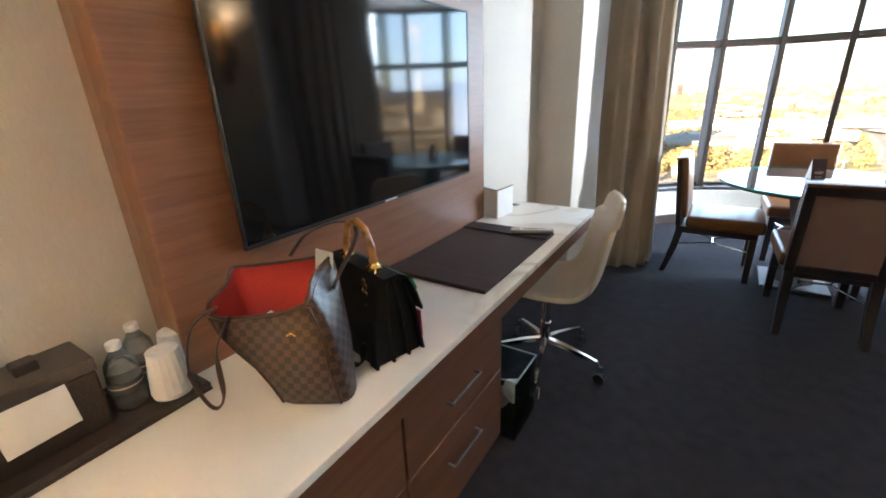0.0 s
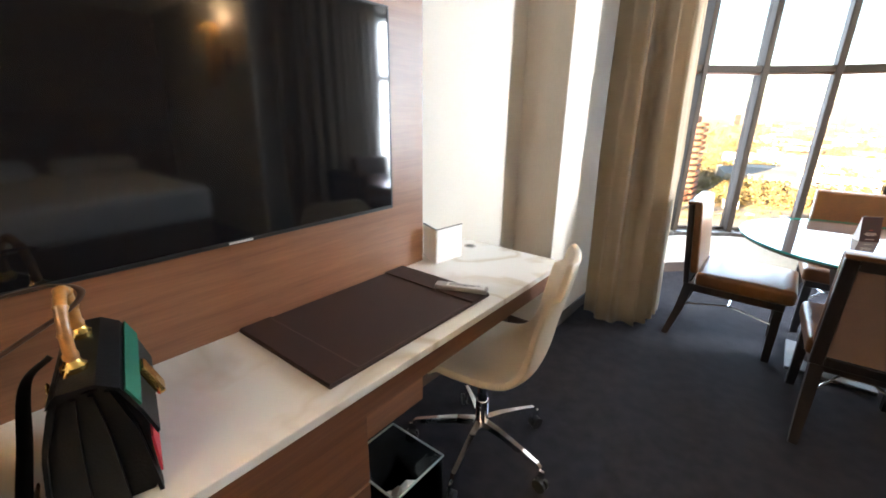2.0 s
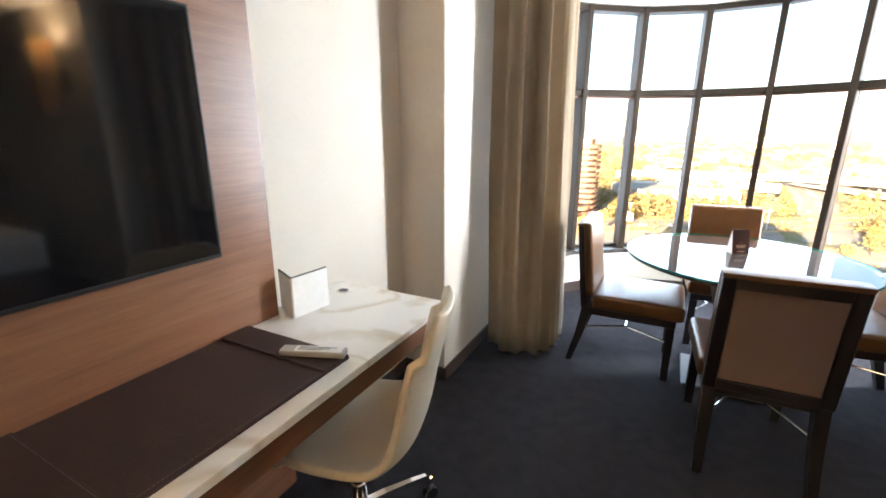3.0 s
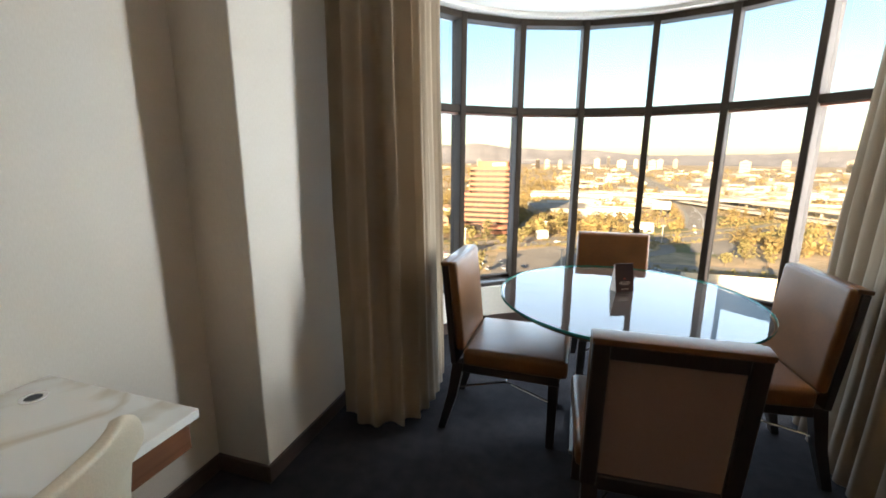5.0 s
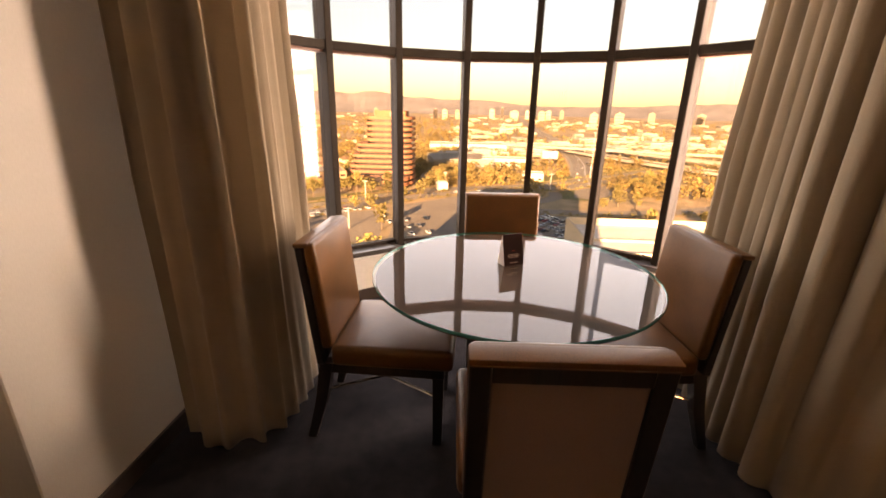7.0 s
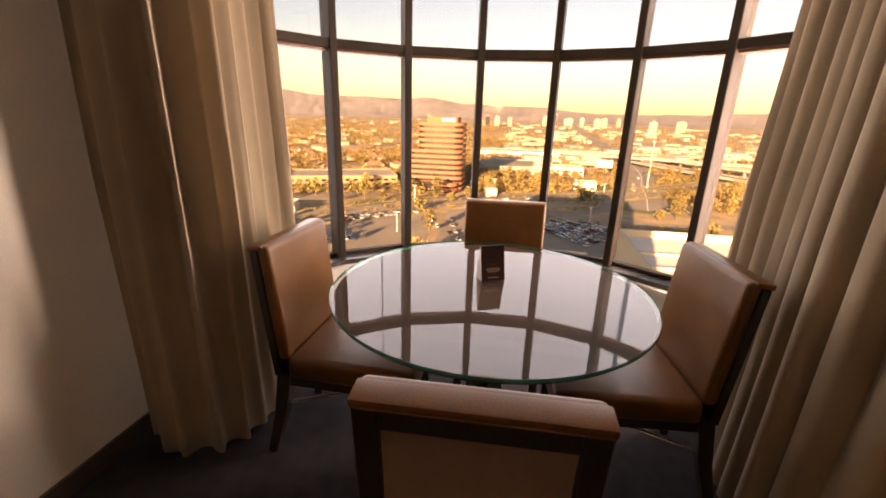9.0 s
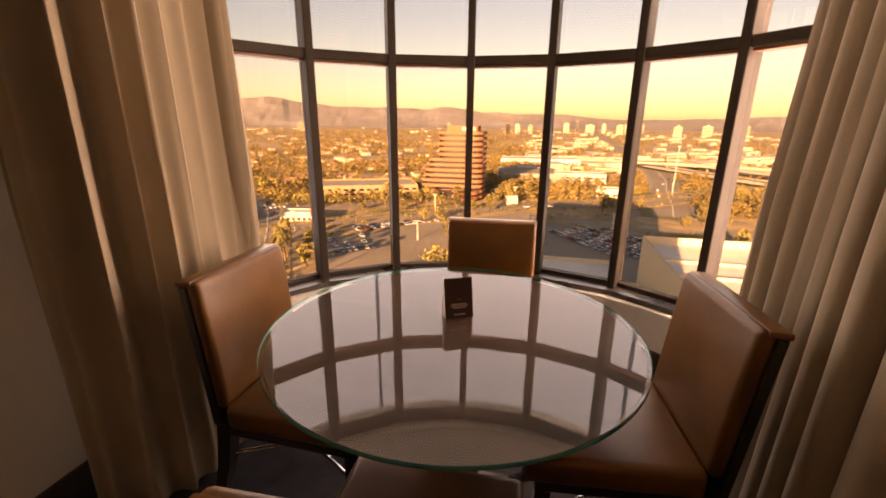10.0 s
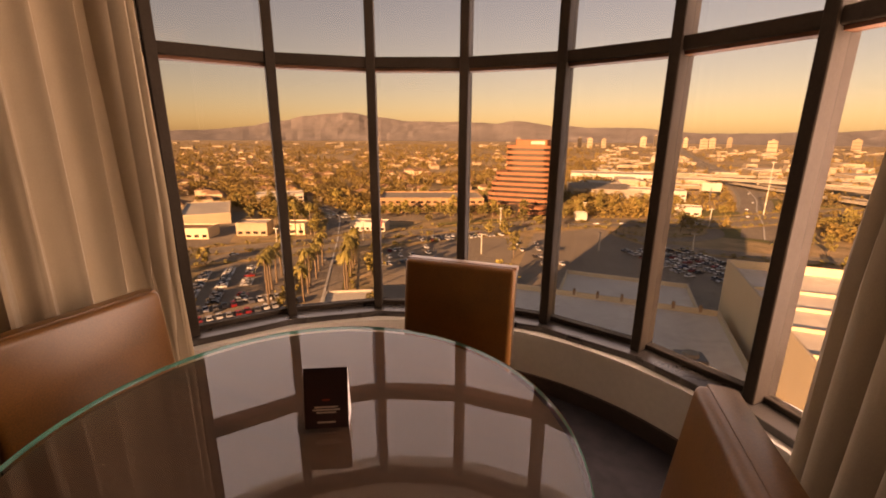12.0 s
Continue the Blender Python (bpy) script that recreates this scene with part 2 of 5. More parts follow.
M_STEEL = mat("brushed_steel", (0.20, 0.195, 0.19), 0.52, metal=1.0, vary=0.06, stretch=(1, 1, 12))
M_BLACK = mat("black_plastic", (0.012, 0.012, 0.013), 0.35, vary=0.1)
M_SCREEN = mat("tv_screen", (0.006, 0.006, 0.007), 0.06, vary=0.02, bump=0.0, coat=0.0, spec=0.5)
M_BRONZE = mat("bronze_window_frame", (0.046, 0.035, 0.027), 0.6, vary=0.12, grain=80, spec=0.06)
M_RAIL = mat("bronze_ledge", (0.05, 0.042, 0.036), 0.28, vary=0.1, grain=60, bump=0.02)
M_REDGASKET = mat("copper_edge", (0.20, 0.075, 0.035), 0.5, vary=0.1)
M_SILL = mat("cream_sill_paint", (0.62, 0.58, 0.50), 0.5, vary=0.05)
M_CURTAIN = fabric("taupe_curtain", (0.42, 0.33, 0.225), 0.28)
M_SHADE = fabric("lamp_shade_cloth", (0.40, 0.30, 0.175), 0.5)
M_GLASS = pane_glass("window_glass", (0.58, 0.59, 0.60))
M_CLEAR = clear_sheet()
M_TOPGLASS = pane_glass("table_glass", (0.90, 0.95, 0.93), 1.72)
M_GLASSEDGE = mat("green_glass_edge", (0.05, 0.33, 0.27), 0.2, vary=0.1, trans=0.3)
M_PADLEATHER = mat("dark_brown_leather", (0.046, 0.026, 0.021), 0.58, grain=240, coarse=8, vary=0.18, bump=0.10, spec=0.3)
M_STITCH = mat("pale_stitching", (0.16, 0.12, 0.10), 0.7)
M_WHITE = mat("white_paper", (0.80, 0.79, 0.76), 0.6, vary=0.03)
M_PLASTICW = mat("white_plastic", (0.72, 0.71, 0.69), 0.4, vary=0.03)
M_GREY = mat("grey_remote_plastic", (0.42, 0.40, 0.37), 0.45, vary=0.06)
M_TEXT = mat("dark_print", (0.05, 0.045, 0.04), 0.6)
M_MAROON = mat("maroon_card", (0.050, 0.020, 0.017), 0.35, vary=0.1)
M_REDPRINT = mat("red_print", (0.42, 0.06, 0.03), 0.5)
M_PALEPRINT = mat("pale_print", (0.55, 0.45, 0.38), 0.5)
M_BLKLEATHER = mat("black_leather", (0.004, 0.004, 0.0045), 0.48, grain=240, vary=0.2, bump=0.07, spec=0.3)
M_GREENWEB = mat("green_webbing", (0.008, 0.13, 0.075), 0.7, grain=300, bump=0.1)
M_REDWEB = mat("red_webbing", (0.55, 0.03, 0.05), 0.7, grain=300, bump=0.1)
M_GOLD = mat("gold_metal", (0.83, 0.55, 0.16), 0.22, metal=1.0, vary=0.05)
M_BAMBOO = mat("burnt_bamboo", (0.42, 0.20, 0.06), 0.3, coarse=26, vary=0.5, coat=0.5)
M_CHECK = check_canvas()
M_REDLINING = mat("red_lining", (0.32, 0.012, 0.008), 0.7, grain=200, vary=0.12)
M_STRAP = mat("brown_strap_leather", (0.060, 0.030, 0.018), 0.4, vary=0.15)
M_TRAY = mat("dark_tray_leather", (0.040, 0.026, 0.020), 0.5, grain=220, vary=0.2, bump=0.08)
M_BOXTOP = mat("grey_brown_leather", (0.060, 0.048, 0.042), 0.5, grain=220, vary=0.15, bump=0.08)
M_BOTTLE = mat("bottle_plastic", (0.90, 0.91, 0.91), 0.07, vary=0.02, bump=0.0, trans=0.86)
M_ACRYLIC = pane_glass("clear_acrylic", (0.82, 0.86, 0.86), 1.16, 0.02)
M_ACEDGE = mat("acrylic_edge", (0.45, 0.52, 0.52), 0.15, vary=0.05)
M_BEDDING = mat("white_bedding", (0.78, 0.77, 0.75), 0.8, grain=60, vary=0.04, bump=0.1)
M_HEAD = mat("brown_headboard", (0.10, 0.06, 0.04), 0.6)

# ---- builders ----


def link(name, bm, material, parent=None, label="", smooth=False):
    me = bpy.data.meshes.new(name)
    bm.normal_update()
    bm.to_mesh(me)
    bm.free()
    me.materials.append(material)
    if smooth:
        me.polygons.foreach_set("use_smooth", [True] * len(me.polygons))
        me.set_sharp_from_angle(angle=radians(40))
    ob = new(name, me)
    ob.parent = parent
    if label:
        tagged(ob, label)
    return ob


def part(name, bm, material, parent, label="", smooth=False):
    return link(name, bm, material, parent, label, smooth)


def thing(name, label, category, at=(0, 0, 0), turn=0, group="", kind=""):
    ob = new(name)
    ob.empty_display_size = 0.05
    ob.matrix_world = pose(*at, 0, 0, turn)
    return tagged(ob, label, category, group, kind)


def setting(name, bm, material, label, smooth=False):
    return tagged(link(name, bm, material, None, "", smooth), label, "", "", "structure")


def add_box(bm, lo, hi, bevel=0.0, seg=2):
    c = [(a + b) / 2 for a, b in zip(lo, hi)]
    s = [abs(b - a) for a, b in zip(lo, hi)]
    r = bmesh.ops.create_cube(bm, size=1.0, matrix=Matrix.Translation(c) @ Matrix.Diagonal((*s, 1)))
    if bevel:
        edges = list({e for v in r["verts"] for e in v.link_edges})
        bmesh.ops.bevel(bm, geom=edges, offset=bevel, segments=seg, profile=0.6, affect="EDGES")
    return bm


def box(lo, hi, bevel=0.0, seg=2):
    return add_box(bmesh.new(), lo, hi, bevel, seg)


def add_rod(bm, a, b, r, r2=None, seg=12):
    a, b = Vector(a), Vector(b)
    m = Matrix.Translation((a + b) / 2) @ (b - a).to_track_quat("Z", "Y").to_matrix().to_4x4()
    bmesh.ops.create_cone(bm, cap_ends=True, segments=seg, radius1=r, radius2=r if r2 is None else r2, depth=(b - a).length, matrix=m)
    return bm


def rod(a, b, r, r2=None, seg=12):
    return add_rod(bmesh.new(), a, b, r, r2, seg)


def tube(points, r, seg=8, flat=1.0, up=(0, 0, 1)):
    """A round or flattened band along a smooth line."""
    bm = bmesh.new()
    pts = [Vector(p) for p in points]
    rings = []
    for i, p in enumerate(pts):
        t = (pts[min(i + 1, len(pts) - 1)] - pts[max(i - 1, 0)]).normalized()
        side = t.cross(Vector(up))
        side = side.normalized() if side.length > 1e-4 else t.orthogonal().normalized()
        over = side.cross(t).normalized()
        rr = r(i / (len(pts) - 1)) if callable(r) else r
        rings.append([bm.verts.new(p + rr * (math.cos(a) * side + flat * math.sin(a) * over)) for a in (2 * math.pi * k / seg for k in range(seg))])
    for a, b in zip(rings, rings[1:]):
        for k in range(seg):
            bm.faces.new((a[k], a[(k + 1) % seg], b[(k + 1) % seg], b[k]))
    bm.faces.new(rings[0][::-1]), bm.faces.new(rings[-1])
    bmesh.ops.recalc_face_normals(bm, faces=bm.faces)
    return bm


def spline(ctrl, n=10):
    """A smooth line through the given places."""
    p = [Vector(c) for c in ctrl]
    p = [2 * p[0] - p[1], *p, 2 * p[-1] - p[-2]]
    out = []
    for i in range(1, len(p) - 2):
        a, b, c, d = p[i - 1 : i + 3]
        for k in range(n):
            t = k / n
            out.append(0.5 * (2 * b + (c - a) * t + (2 * a - 5 * b + 4 * c - d) * t * t + (3 * b - a - 3 * c + d) * t**3))
    return out + [p[-2]]


def lathe(profile, seg=32, close=True):
    """A turned body round z from (radius, z) pairs."""
    bm = bmesh.new()
    rings = [[bm.verts.new((r * math.cos(2 * math.pi * k / seg), r * math.sin(2 * math.pi * k / seg), z)) for k in range(seg)] for r, z in profile]
    for a, b in zip(rings, rings[1:]):
        for k in range(seg):
            bm.faces.new((a[k], a[(k + 1) % seg], b[(k + 1) % seg], b[k]))
    if close:
        bm.faces.new(rings[0][::-1]), bm.faces.new(rings[-1])
    bmesh.ops.recalc_face_normals(bm, faces=bm.faces)
    return bm


def prism(outline, z0, z1, bevel=0.0):
    """An upright body on a flat outline."""
    bm = bmesh.new()
    lo, hi = [bm.verts.new((x, y, z0)) for x, y in outline], [bm.verts.new((x, y, z1)) for x, y in outline]
    n = len(outline)
    bm.faces.new(lo[::-1]), bm.faces.new(hi)
    for k in range(n):
        bm.faces.new((lo[k], lo[(k + 1) % n], hi[(k + 1) % n], hi[k]))
    bmesh.ops.recalc_face_normals(bm, faces=bm.faces)
    if bevel:
        bmesh.ops.bevel(bm, geom=[e for e in bm.edges if abs(e.verts[0].co.z - e.verts[1].co.z) < 1e-6], offset=bevel, segments=2, affect="EDGES")
    return bm


def loft(rings, cap=True):
    bm = bmesh.new()
    rows = [[bm.verts.new(p) for p in ring] for ring in rings]
    n = len(rows[0])
    for a, b in zip(rows, rows[1:]):
        for k in range(n):
            bm.faces.new((a[k], a[(k + 1) % n], b[(k + 1) % n], b[k]))
    if cap:
        bm.faces.new(rows[0][::-1]), bm.faces.new(rows[-1])
    bmesh.ops.recalc_face_normals(bm, faces=bm.faces)
    return bm


def moved(bm, m):
    bm.transform(m)
    return bm


# ---- the room ----
XW, XL, XP, YP = -1.12, -1.175, -0.85, 3.085  # wall beside the panel, wall behind the tray, window pier, its face
XR, XE, YB, ZC = 2.09, 4.3, -3.2, 2.47      # opposite pier, bed wall, back wall, ceiling
BX, BY, BR = 0.62, 3.97, 1.68               # centre and radius of the bay


def arc(deg, r):
    a = radians(deg)
    return (BX + r * math.sin(a), BY + r * math.cos(a))


SLAB = [(XL - 0.3, YB - 0.2), (XE + 0.3, YB - 0.2), (XE + 0.3, BY)] + [(BX + 1.86 * math.sin(radians(88 - 8 * k)), BY + 1.86 * math.cos(radians(88 - 8 * k))) for k in range(23)] + [(XL - 0.3, BY)]
setting("floor", prism(SLAB, -0.25, 0), M_CARPET, "dark charcoal low-pile carpet on the floor")
setting("ceiling", prism(SLAB, ZC, ZC + 0.2), M_CEIL, "plain off-white painted ceiling")
setting("wall_west", box((XL - 0.25, YB, 0), (XL, 0.475, ZC)), M_WALL, "cream wallcovering beside the walnut panel")
setting("wall_west_desk", box((XL - 0.25, 0.475, 0), (XW, YP, ZC)), M_WALL, "cream wallcovering behind the desk")
setting("wall_pier", box((XL - 0.25, YP, 0), (XP, 4.72, ZC), 0.004, 1), M_WALL, "cream wallcovered pier beside the bay window")
setting("wall_pier_east", box((XR, YP, 0), (XE + 0.25, 4.72, ZC), 0.004, 1), M_WALL, "cream wallcovered pier on the bed side")
setting("wall_east", box((XE, YB, 0), (XE + 0.25, YP, ZC)), M_TAUPE, "dark taupe wall behind the bed")
setting("wall_south", box((XL - 0.25, YB - 0.2, 0), (XE + 0.25, YB, ZC)), M_TAUPE, "dark taupe wall at the back of the room")


def baseboard(name, lo, hi):
    setting(name, box(lo, hi, 0.004, 1), M_BASE, "dark brown baseboard along the wall")


baseboard("baseboard_1", (XP, YP - 0.014, 0), (XP + 0.014, 4.72, 0.085))
baseboard("baseboard_2", (XW, YP - 0.014, 0), (XP, YP, 0.085))
baseboard("baseboard_3", (XW, 0.6, 0), (XW + 0.012, YP - 0.014, 0.085))

# bay: low wall, sill, frame and panes
ANG = [-82.0 + 18.0 * k for k in range(10)]


def ring_wall(r0, r1, z0, z1, d0, d1, n=40):
    bm = bmesh.new()
    rows = []
    for k in range(n + 1):
        d = d0 + (d1 - d0) * k / n
        (xa, ya), (xb, yb) = arc(d, r0), arc(d, r1)
        rows.append([bm.verts.new(p) for p in ((xa, ya, z0), (xb, yb, z0), (xb, yb, z1), (xa, ya, z1))])
    for a, b in zip(rows, rows[1:]):
        for k in range(4):
            bm.faces.new((a[k], a[(k + 1) % 4], b[(k + 1) % 4], b[k]))
    bm.faces.new(rows[0]), bm.faces.new(rows[-1][::-1])
    bmesh.ops.recalc_face_normals(bm, faces=bm.faces)
    return bm


setting("wall_bay", ring_wall(1.50, 1.80, 0, 0.30, -88, 88), M_SILL, "low cream curved wall under the bay window", True)
setting("baseboard_bay", ring_wall(1.485, 1.50, 0, 0.09, -88, 88), M_BASE, "dark curved baseboard under the bay window", True)
setting("window_sill", ring_wall(1.49, 1.80, 0.30, 0.335, -88, 88), M_SILL, "cream painted curved window sill", True)
setting("bay_lintel", ring_wall(1.50, 1.84, 2.445, ZC, -88, 88), M_CEIL, "plain head above the bay window", True)

window = thing("window_1", "tall curved bay window with bronze mullions and clear panes", "window", (BX, BY, 0), kind="structure")
Z0, ZT, Z1 = 0.335, 1.765, 2.445
W2 = BR * math.sin(radians(18.0 / 2))
for k, d in enumerate(ANG):
    bm = box((-0.024, BR - 0.10, Z0 + 0.036), (0.024, BR + 0.05, Z1), 0.004, 1)
    part("mullion", moved(bm, pose(0, 0, 0, 0, 0, -d)), M_BRONZE, window)
for k in range(9):
    d = (ANG[k] + ANG[k + 1]) / 2
    turn, rm = pose(0, 0, 0, 0, 0, -d), BR * math.cos(radians(18.0 / 2))
    for name, za, zb, deep in (("transom", ZT - 0.027, ZT + 0.027, 0.082), ("head_rail", Z1 - 0.045, Z1, 0.085)):
        part(name, moved(box((-W2 + 0.025, rm - deep, za), (W2 - 0.025, rm + 0.03, zb), 0.004, 1), turn), M_BRONZE, window)
    wi = (BR - 0.135) * math.tan(radians(18.0 / 2))
    rail = loft([[(-wi, BR * 0.987 - 0.135, z), (wi, BR * 0.987 - 0.135, z), (W2 + 0.006, rm + 0.03, z), (-W2 - 0.006, rm + 0.03, z)] for z in (Z0, Z0 + 0.035)])
    bmesh.ops.bevel(rail, geom=list(rail.edges), offset=0.003, segments=1, affect="EDGES")
    part("bottom_rail", moved(rail, turn), M_RAIL, window, "smooth dark bronze ledge below the pane")
    part("glazing_bead", moved(box((-W2 + 0.025, rm - 0.030, Z0 + 0.0355), (W2 - 0.025, rm + 0.02, Z0 + 0.062), 0.003, 1), turn), M_BRONZE, window)
    part("gasket", moved(box((-W2 + 0.026, rm - 0.055, ZT - 0.042), (W2 - 0.026, rm + 0.01, ZT - 0.0275)), turn), M_REDGASKET, window, "copper-toned edge under the transom")
    for za, zb in ((Z0 + 0.055, ZT - 0.025), (ZT + 0.025, Z1 - 0.042)):
        p = part("pane", moved(box((-W2 + 0.02, rm - 0.012, za), (W2 - 0.02, rm - 0.006, zb)), turn), M_GLASS, window)
        p.visible_shadow = False
        one_sided(p, turn.to_3x3() @ Vector((0, -1, 0)))

# ---- curtains ----


def curtain(name, label, ctrl, folds, amp, z0, z1, seed, flare):
    rnd = random.Random(seed)
    line = spline(ctrl, 40)
    n = len(line)
    ph = [rnd.uniform(0, 6.28) for _ in range(6)]
    bm = bmesh.new()
    rows, steps = [], 26
    for j in range(steps + 1):
        v = j / steps
        z = z0 + (z1 - z0) * v
        row = []
        for i, p in enumerate(line):
            u = i / (n - 1)
            t = (line[min(i + 1, n - 1)] - line[max(i - 1, 0)]).normalized()
            nrm = Vector((t.y, -t.x, 0))
            w = u * (0.75 + 0.45 * u) * folds * 6.283 + 1.5 * math.sin(u * 8 + ph[0]) + 0.5 * math.sin(u * 19 + ph[2]) + 0.25 * math.sin(3 * v + ph[1] + 5 * u)
            a = amp * (0.75 + 0.35 * math.sin(u * 14 + ph[2])) * (0.82 + 0.18 * math.cos(2.2 * v + ph[3] + 7 * u))
            a *= 0.40 + 0.60 * min(1, v * 2.2)
            s = math.sin(w)
            off = a * (s * (1.25 - 0.25 * s * s)) + 0.010 * math.sin(2.1 * w + ph[4] + 2 * v) * min(1, 2 * v) * (1.1 - v)
            lift = 0.006 * (1 - v) ** 3 * math.sin(u * 23 + ph[5])
            g = (1 - v) ** 1.6
            fx, fy = (flare[0] + (flare[2] - flare[0]) * u) * g, (flare[1] + (flare[3] - flare[1]) * u) * g
            row.append(bm.verts.new((p.x + fx + nrm.x * off + t.x * 0.3 * a * math.cos(w), p.y + fy + nrm.y * off + t.y * 0.3 * a * math.cos(w), z + lift)))
        rows.append(row)
    for a, b in zip(rows, rows[1:]):
        for i in range(n - 1):
            bm.faces.new((a[i], a[i + 1], b[i + 1], b[i]))
    ob = thing(name, label, "curtain", group="bay window curtains")
    cloth = part("cloth", bm, M_CURTAIN, ob, smooth=True)
    md = cloth.modifiers.new("thick", "SOLIDIFY")
    md.thickness = 0.004
    track = part("track", tube([(p.x, p.y, ZC - 0.02) for p in line[::4]], 0.012, 6), M_PLASTICW, ob, "white ceiling track")
    return ob


curtain("curtain", "heavy taupe linen curtain drawn back beside the desk pier",
        [(-0.77, 3.72, 0), (-0.66, 3.63, 0), (-0.50, 3.70, 0), (-0.45, 3.95, 0), (-0.53, 4.25, 0), (-0.63, 4.46, 0)], 10, 0.074, 0.006, ZC - 0.02, 3, (-0.01, -0.06, 0.14, -0.03))
curtain("curtain", "heavy taupe linen curtain drawn back beside the bed-side pier",
        [(2.05, 3.34, 0), (1.86, 3.42, 0), (1.70, 3.60, 0), (1.66, 3.86, 0), (1.69, 4.13, 0), (1.745, 4.37, 0)], 9.5, 0.074, 0.006, ZC - 0.02, 8, (-0.075, -0.035, -0.15, -0.02))

# ---- desk, panel and television ----
XD = -0.545
panel = setting("wall_panel", box((XL, 0.475, 0.0), (-1.05, 2.115, ZC), 0.003, 1), M_PANEL, "reddish walnut veneer panel behind the television")

desk = thing("desk", "long white quartz desk top on a walnut apron", "desk", (0, 0, 0))
part("worktop", box((-1.11, -1.2, 0.735), (XD, 2.52, 0.76), 0.003, 2), M_QUARTZ, desk, "white quartz top with pale grey veins")
part("worktop_back", box((XL, -1.2, 0.735), (-1.111, 0.474, 0.76)), M_QUARTZ, desk)
part("apron", box((XD - 0.035, -1.2, 0.655), (XD - 0.015, 2.50, 0.735), 0.002, 1), M_CAB, desk)
part("underside", box((-1.045, 1.40, 0.66), (XD - 0.036, 2.50, 0.735)), M_CAB, desk)
part("grommet_ring", moved(lathe([(0.020, 0), (0.031, 0), (0.031, 0.004), (0.020, 0.004)], 24, False), pose(-1.0, 2.42, 0.7605)), M_CHROME, desk, "chrome ring of the cable hole")
# no opening is cut: a black disc gives the hole its dark inside
part("grommet_disc", rod((-1.0, 2.42, 0.760), (-1.0, 2.42, 0.7625), 0.020, seg=20), M_BLACK, desk, "black disc standing in for the dark cable hole")
part("bracket", box((-1.1, 2.30, 0.50), (-0.80, 2.33, 0.66), 0.004, 1), M_CAB, desk)


def drawer_unit(y0, y1):
    ob = thing("drawer_unit", "walnut veneer cabinet with two drawers under the desk top", "cabinet", (-0.598, y0, 0), group="drawer units under the desk")
    w = y1 - y0
    part("body", box((-0.47, 0.002, 0.07), (-0.002, w - 0.002, 0.655), 0.002, 1), M_CAB, ob)
    part("plinth", box((-0.45, 0.02, 0.0), (-0.05, w - 0.02, 0.07)), M_BASE, ob, "dark recessed plinth")
    for za, zb in ((0.085, 0.402), (0.410, 0.650)):
        dr = part("drawer", box((-0.001, 0.004, za), (0.018, w - 0.004, zb), 0.002, 1), M_CAB, ob)
        zh, ya, yb = zb - 0.115, w * 0.33, w * 0.33 + 0.19
        bm = box((0.040, ya, zh - 0.005), (0.049, yb, zh + 0.005), 0.002, 1)
        add_box(bm, (0.018, ya, zh - 0.005), (0.041, ya + 0.009, zh + 0.005), 0.002, 1)
        add_box(bm, (0.018, yb - 0.009, zh - 0.005), (0.041, yb, zh + 0.005), 0.002, 1)
        part("handle", bm, M_STEEL, dr, "square brushed steel bar handle")
    return ob


drawer_unit(0.74, 1.35)
drawer_unit(0.09, 0.738)
drawer_unit(-0.56, 0.088)

tv = thing("television", "large flat black television on the walnut panel", "television", (-1.05, 1.279, 1.400))
part("back_shell", box((0, -0.58, -0.32), (0.028, 0.58, 0.32), 0.012), M_BLACK, tv)
bm = box((0.028, -0.612, -0.352), (0.040, 0.612, -0.340), 0.002, 1)
add_box(bm, (0.028, -0.612, 0.344), (0.040, 0.612, 0.352), 0.002, 1)
add_box(bm, (0.028, -0.612, -0.340), (0.040, -0.604, 0.344), 0.002, 1)
add_box(bm, (0.028, 0.604, -0.340), (0.040, 0.612, 0.344), 0.002, 1)
part("bezel", bm, M_BLACK, tv)
part("screen", box((0.026, -0.604, -0.340), (0.0375, 0.604, 0.344)), M_SCREEN, tv, "glossy black screen, switched off")
part("maker_mark", box((0.040, -0.035, -0.349), (0.0412, 0.035, -0.343)), M_PLASTICW, tv, "small pale mark on the bezel")

# ---- things on the desk ----
pad = thing("desk_blotter", "dark brown leather desk blotter with stitched end bands", "desk pad", (0, 0, 0.76))
part("pad", box((-1.045, 1.25, 0.0005), (-0.60, 1.975, 0.010), 0.004), M_PADLEATHER, pad)
part("end_band", box((-1.043, 1.865, 0.0102), (-0.602, 1.973, 0.016), 0.003), M_PADLEATHER, pad, "raised leather band")
part("end_band", box((-1.043, 1.252, 0.0102), (-0.602, 1.355, 0.015), 0.003), M_PADLEATHER, pad, "raised leather band")
for y, z in ((1.348, 0.0152), (1.873, 0.0162)):
    bm = bmesh.new()
    for k in range(48):
        x = -1.035 + k * 0.0090
        add_box(bm, (x, y - 0.0006, z - 0.0004), (x + 0.006, y + 0.0006, z + 0.0004))
    part("stitching", bm, M_STITCH, pad, "pale stitch line")
bm = bmesh.new()
for k in range(60):
    y = 1.36 + k * 0.0085
    add_box(bm, (-0.6115, y, 0.0098), (-0.6103, y + 0.0055, 0.0106))
part("edge_stitching", bm, M_STITCH, pad, "pale stitch line")

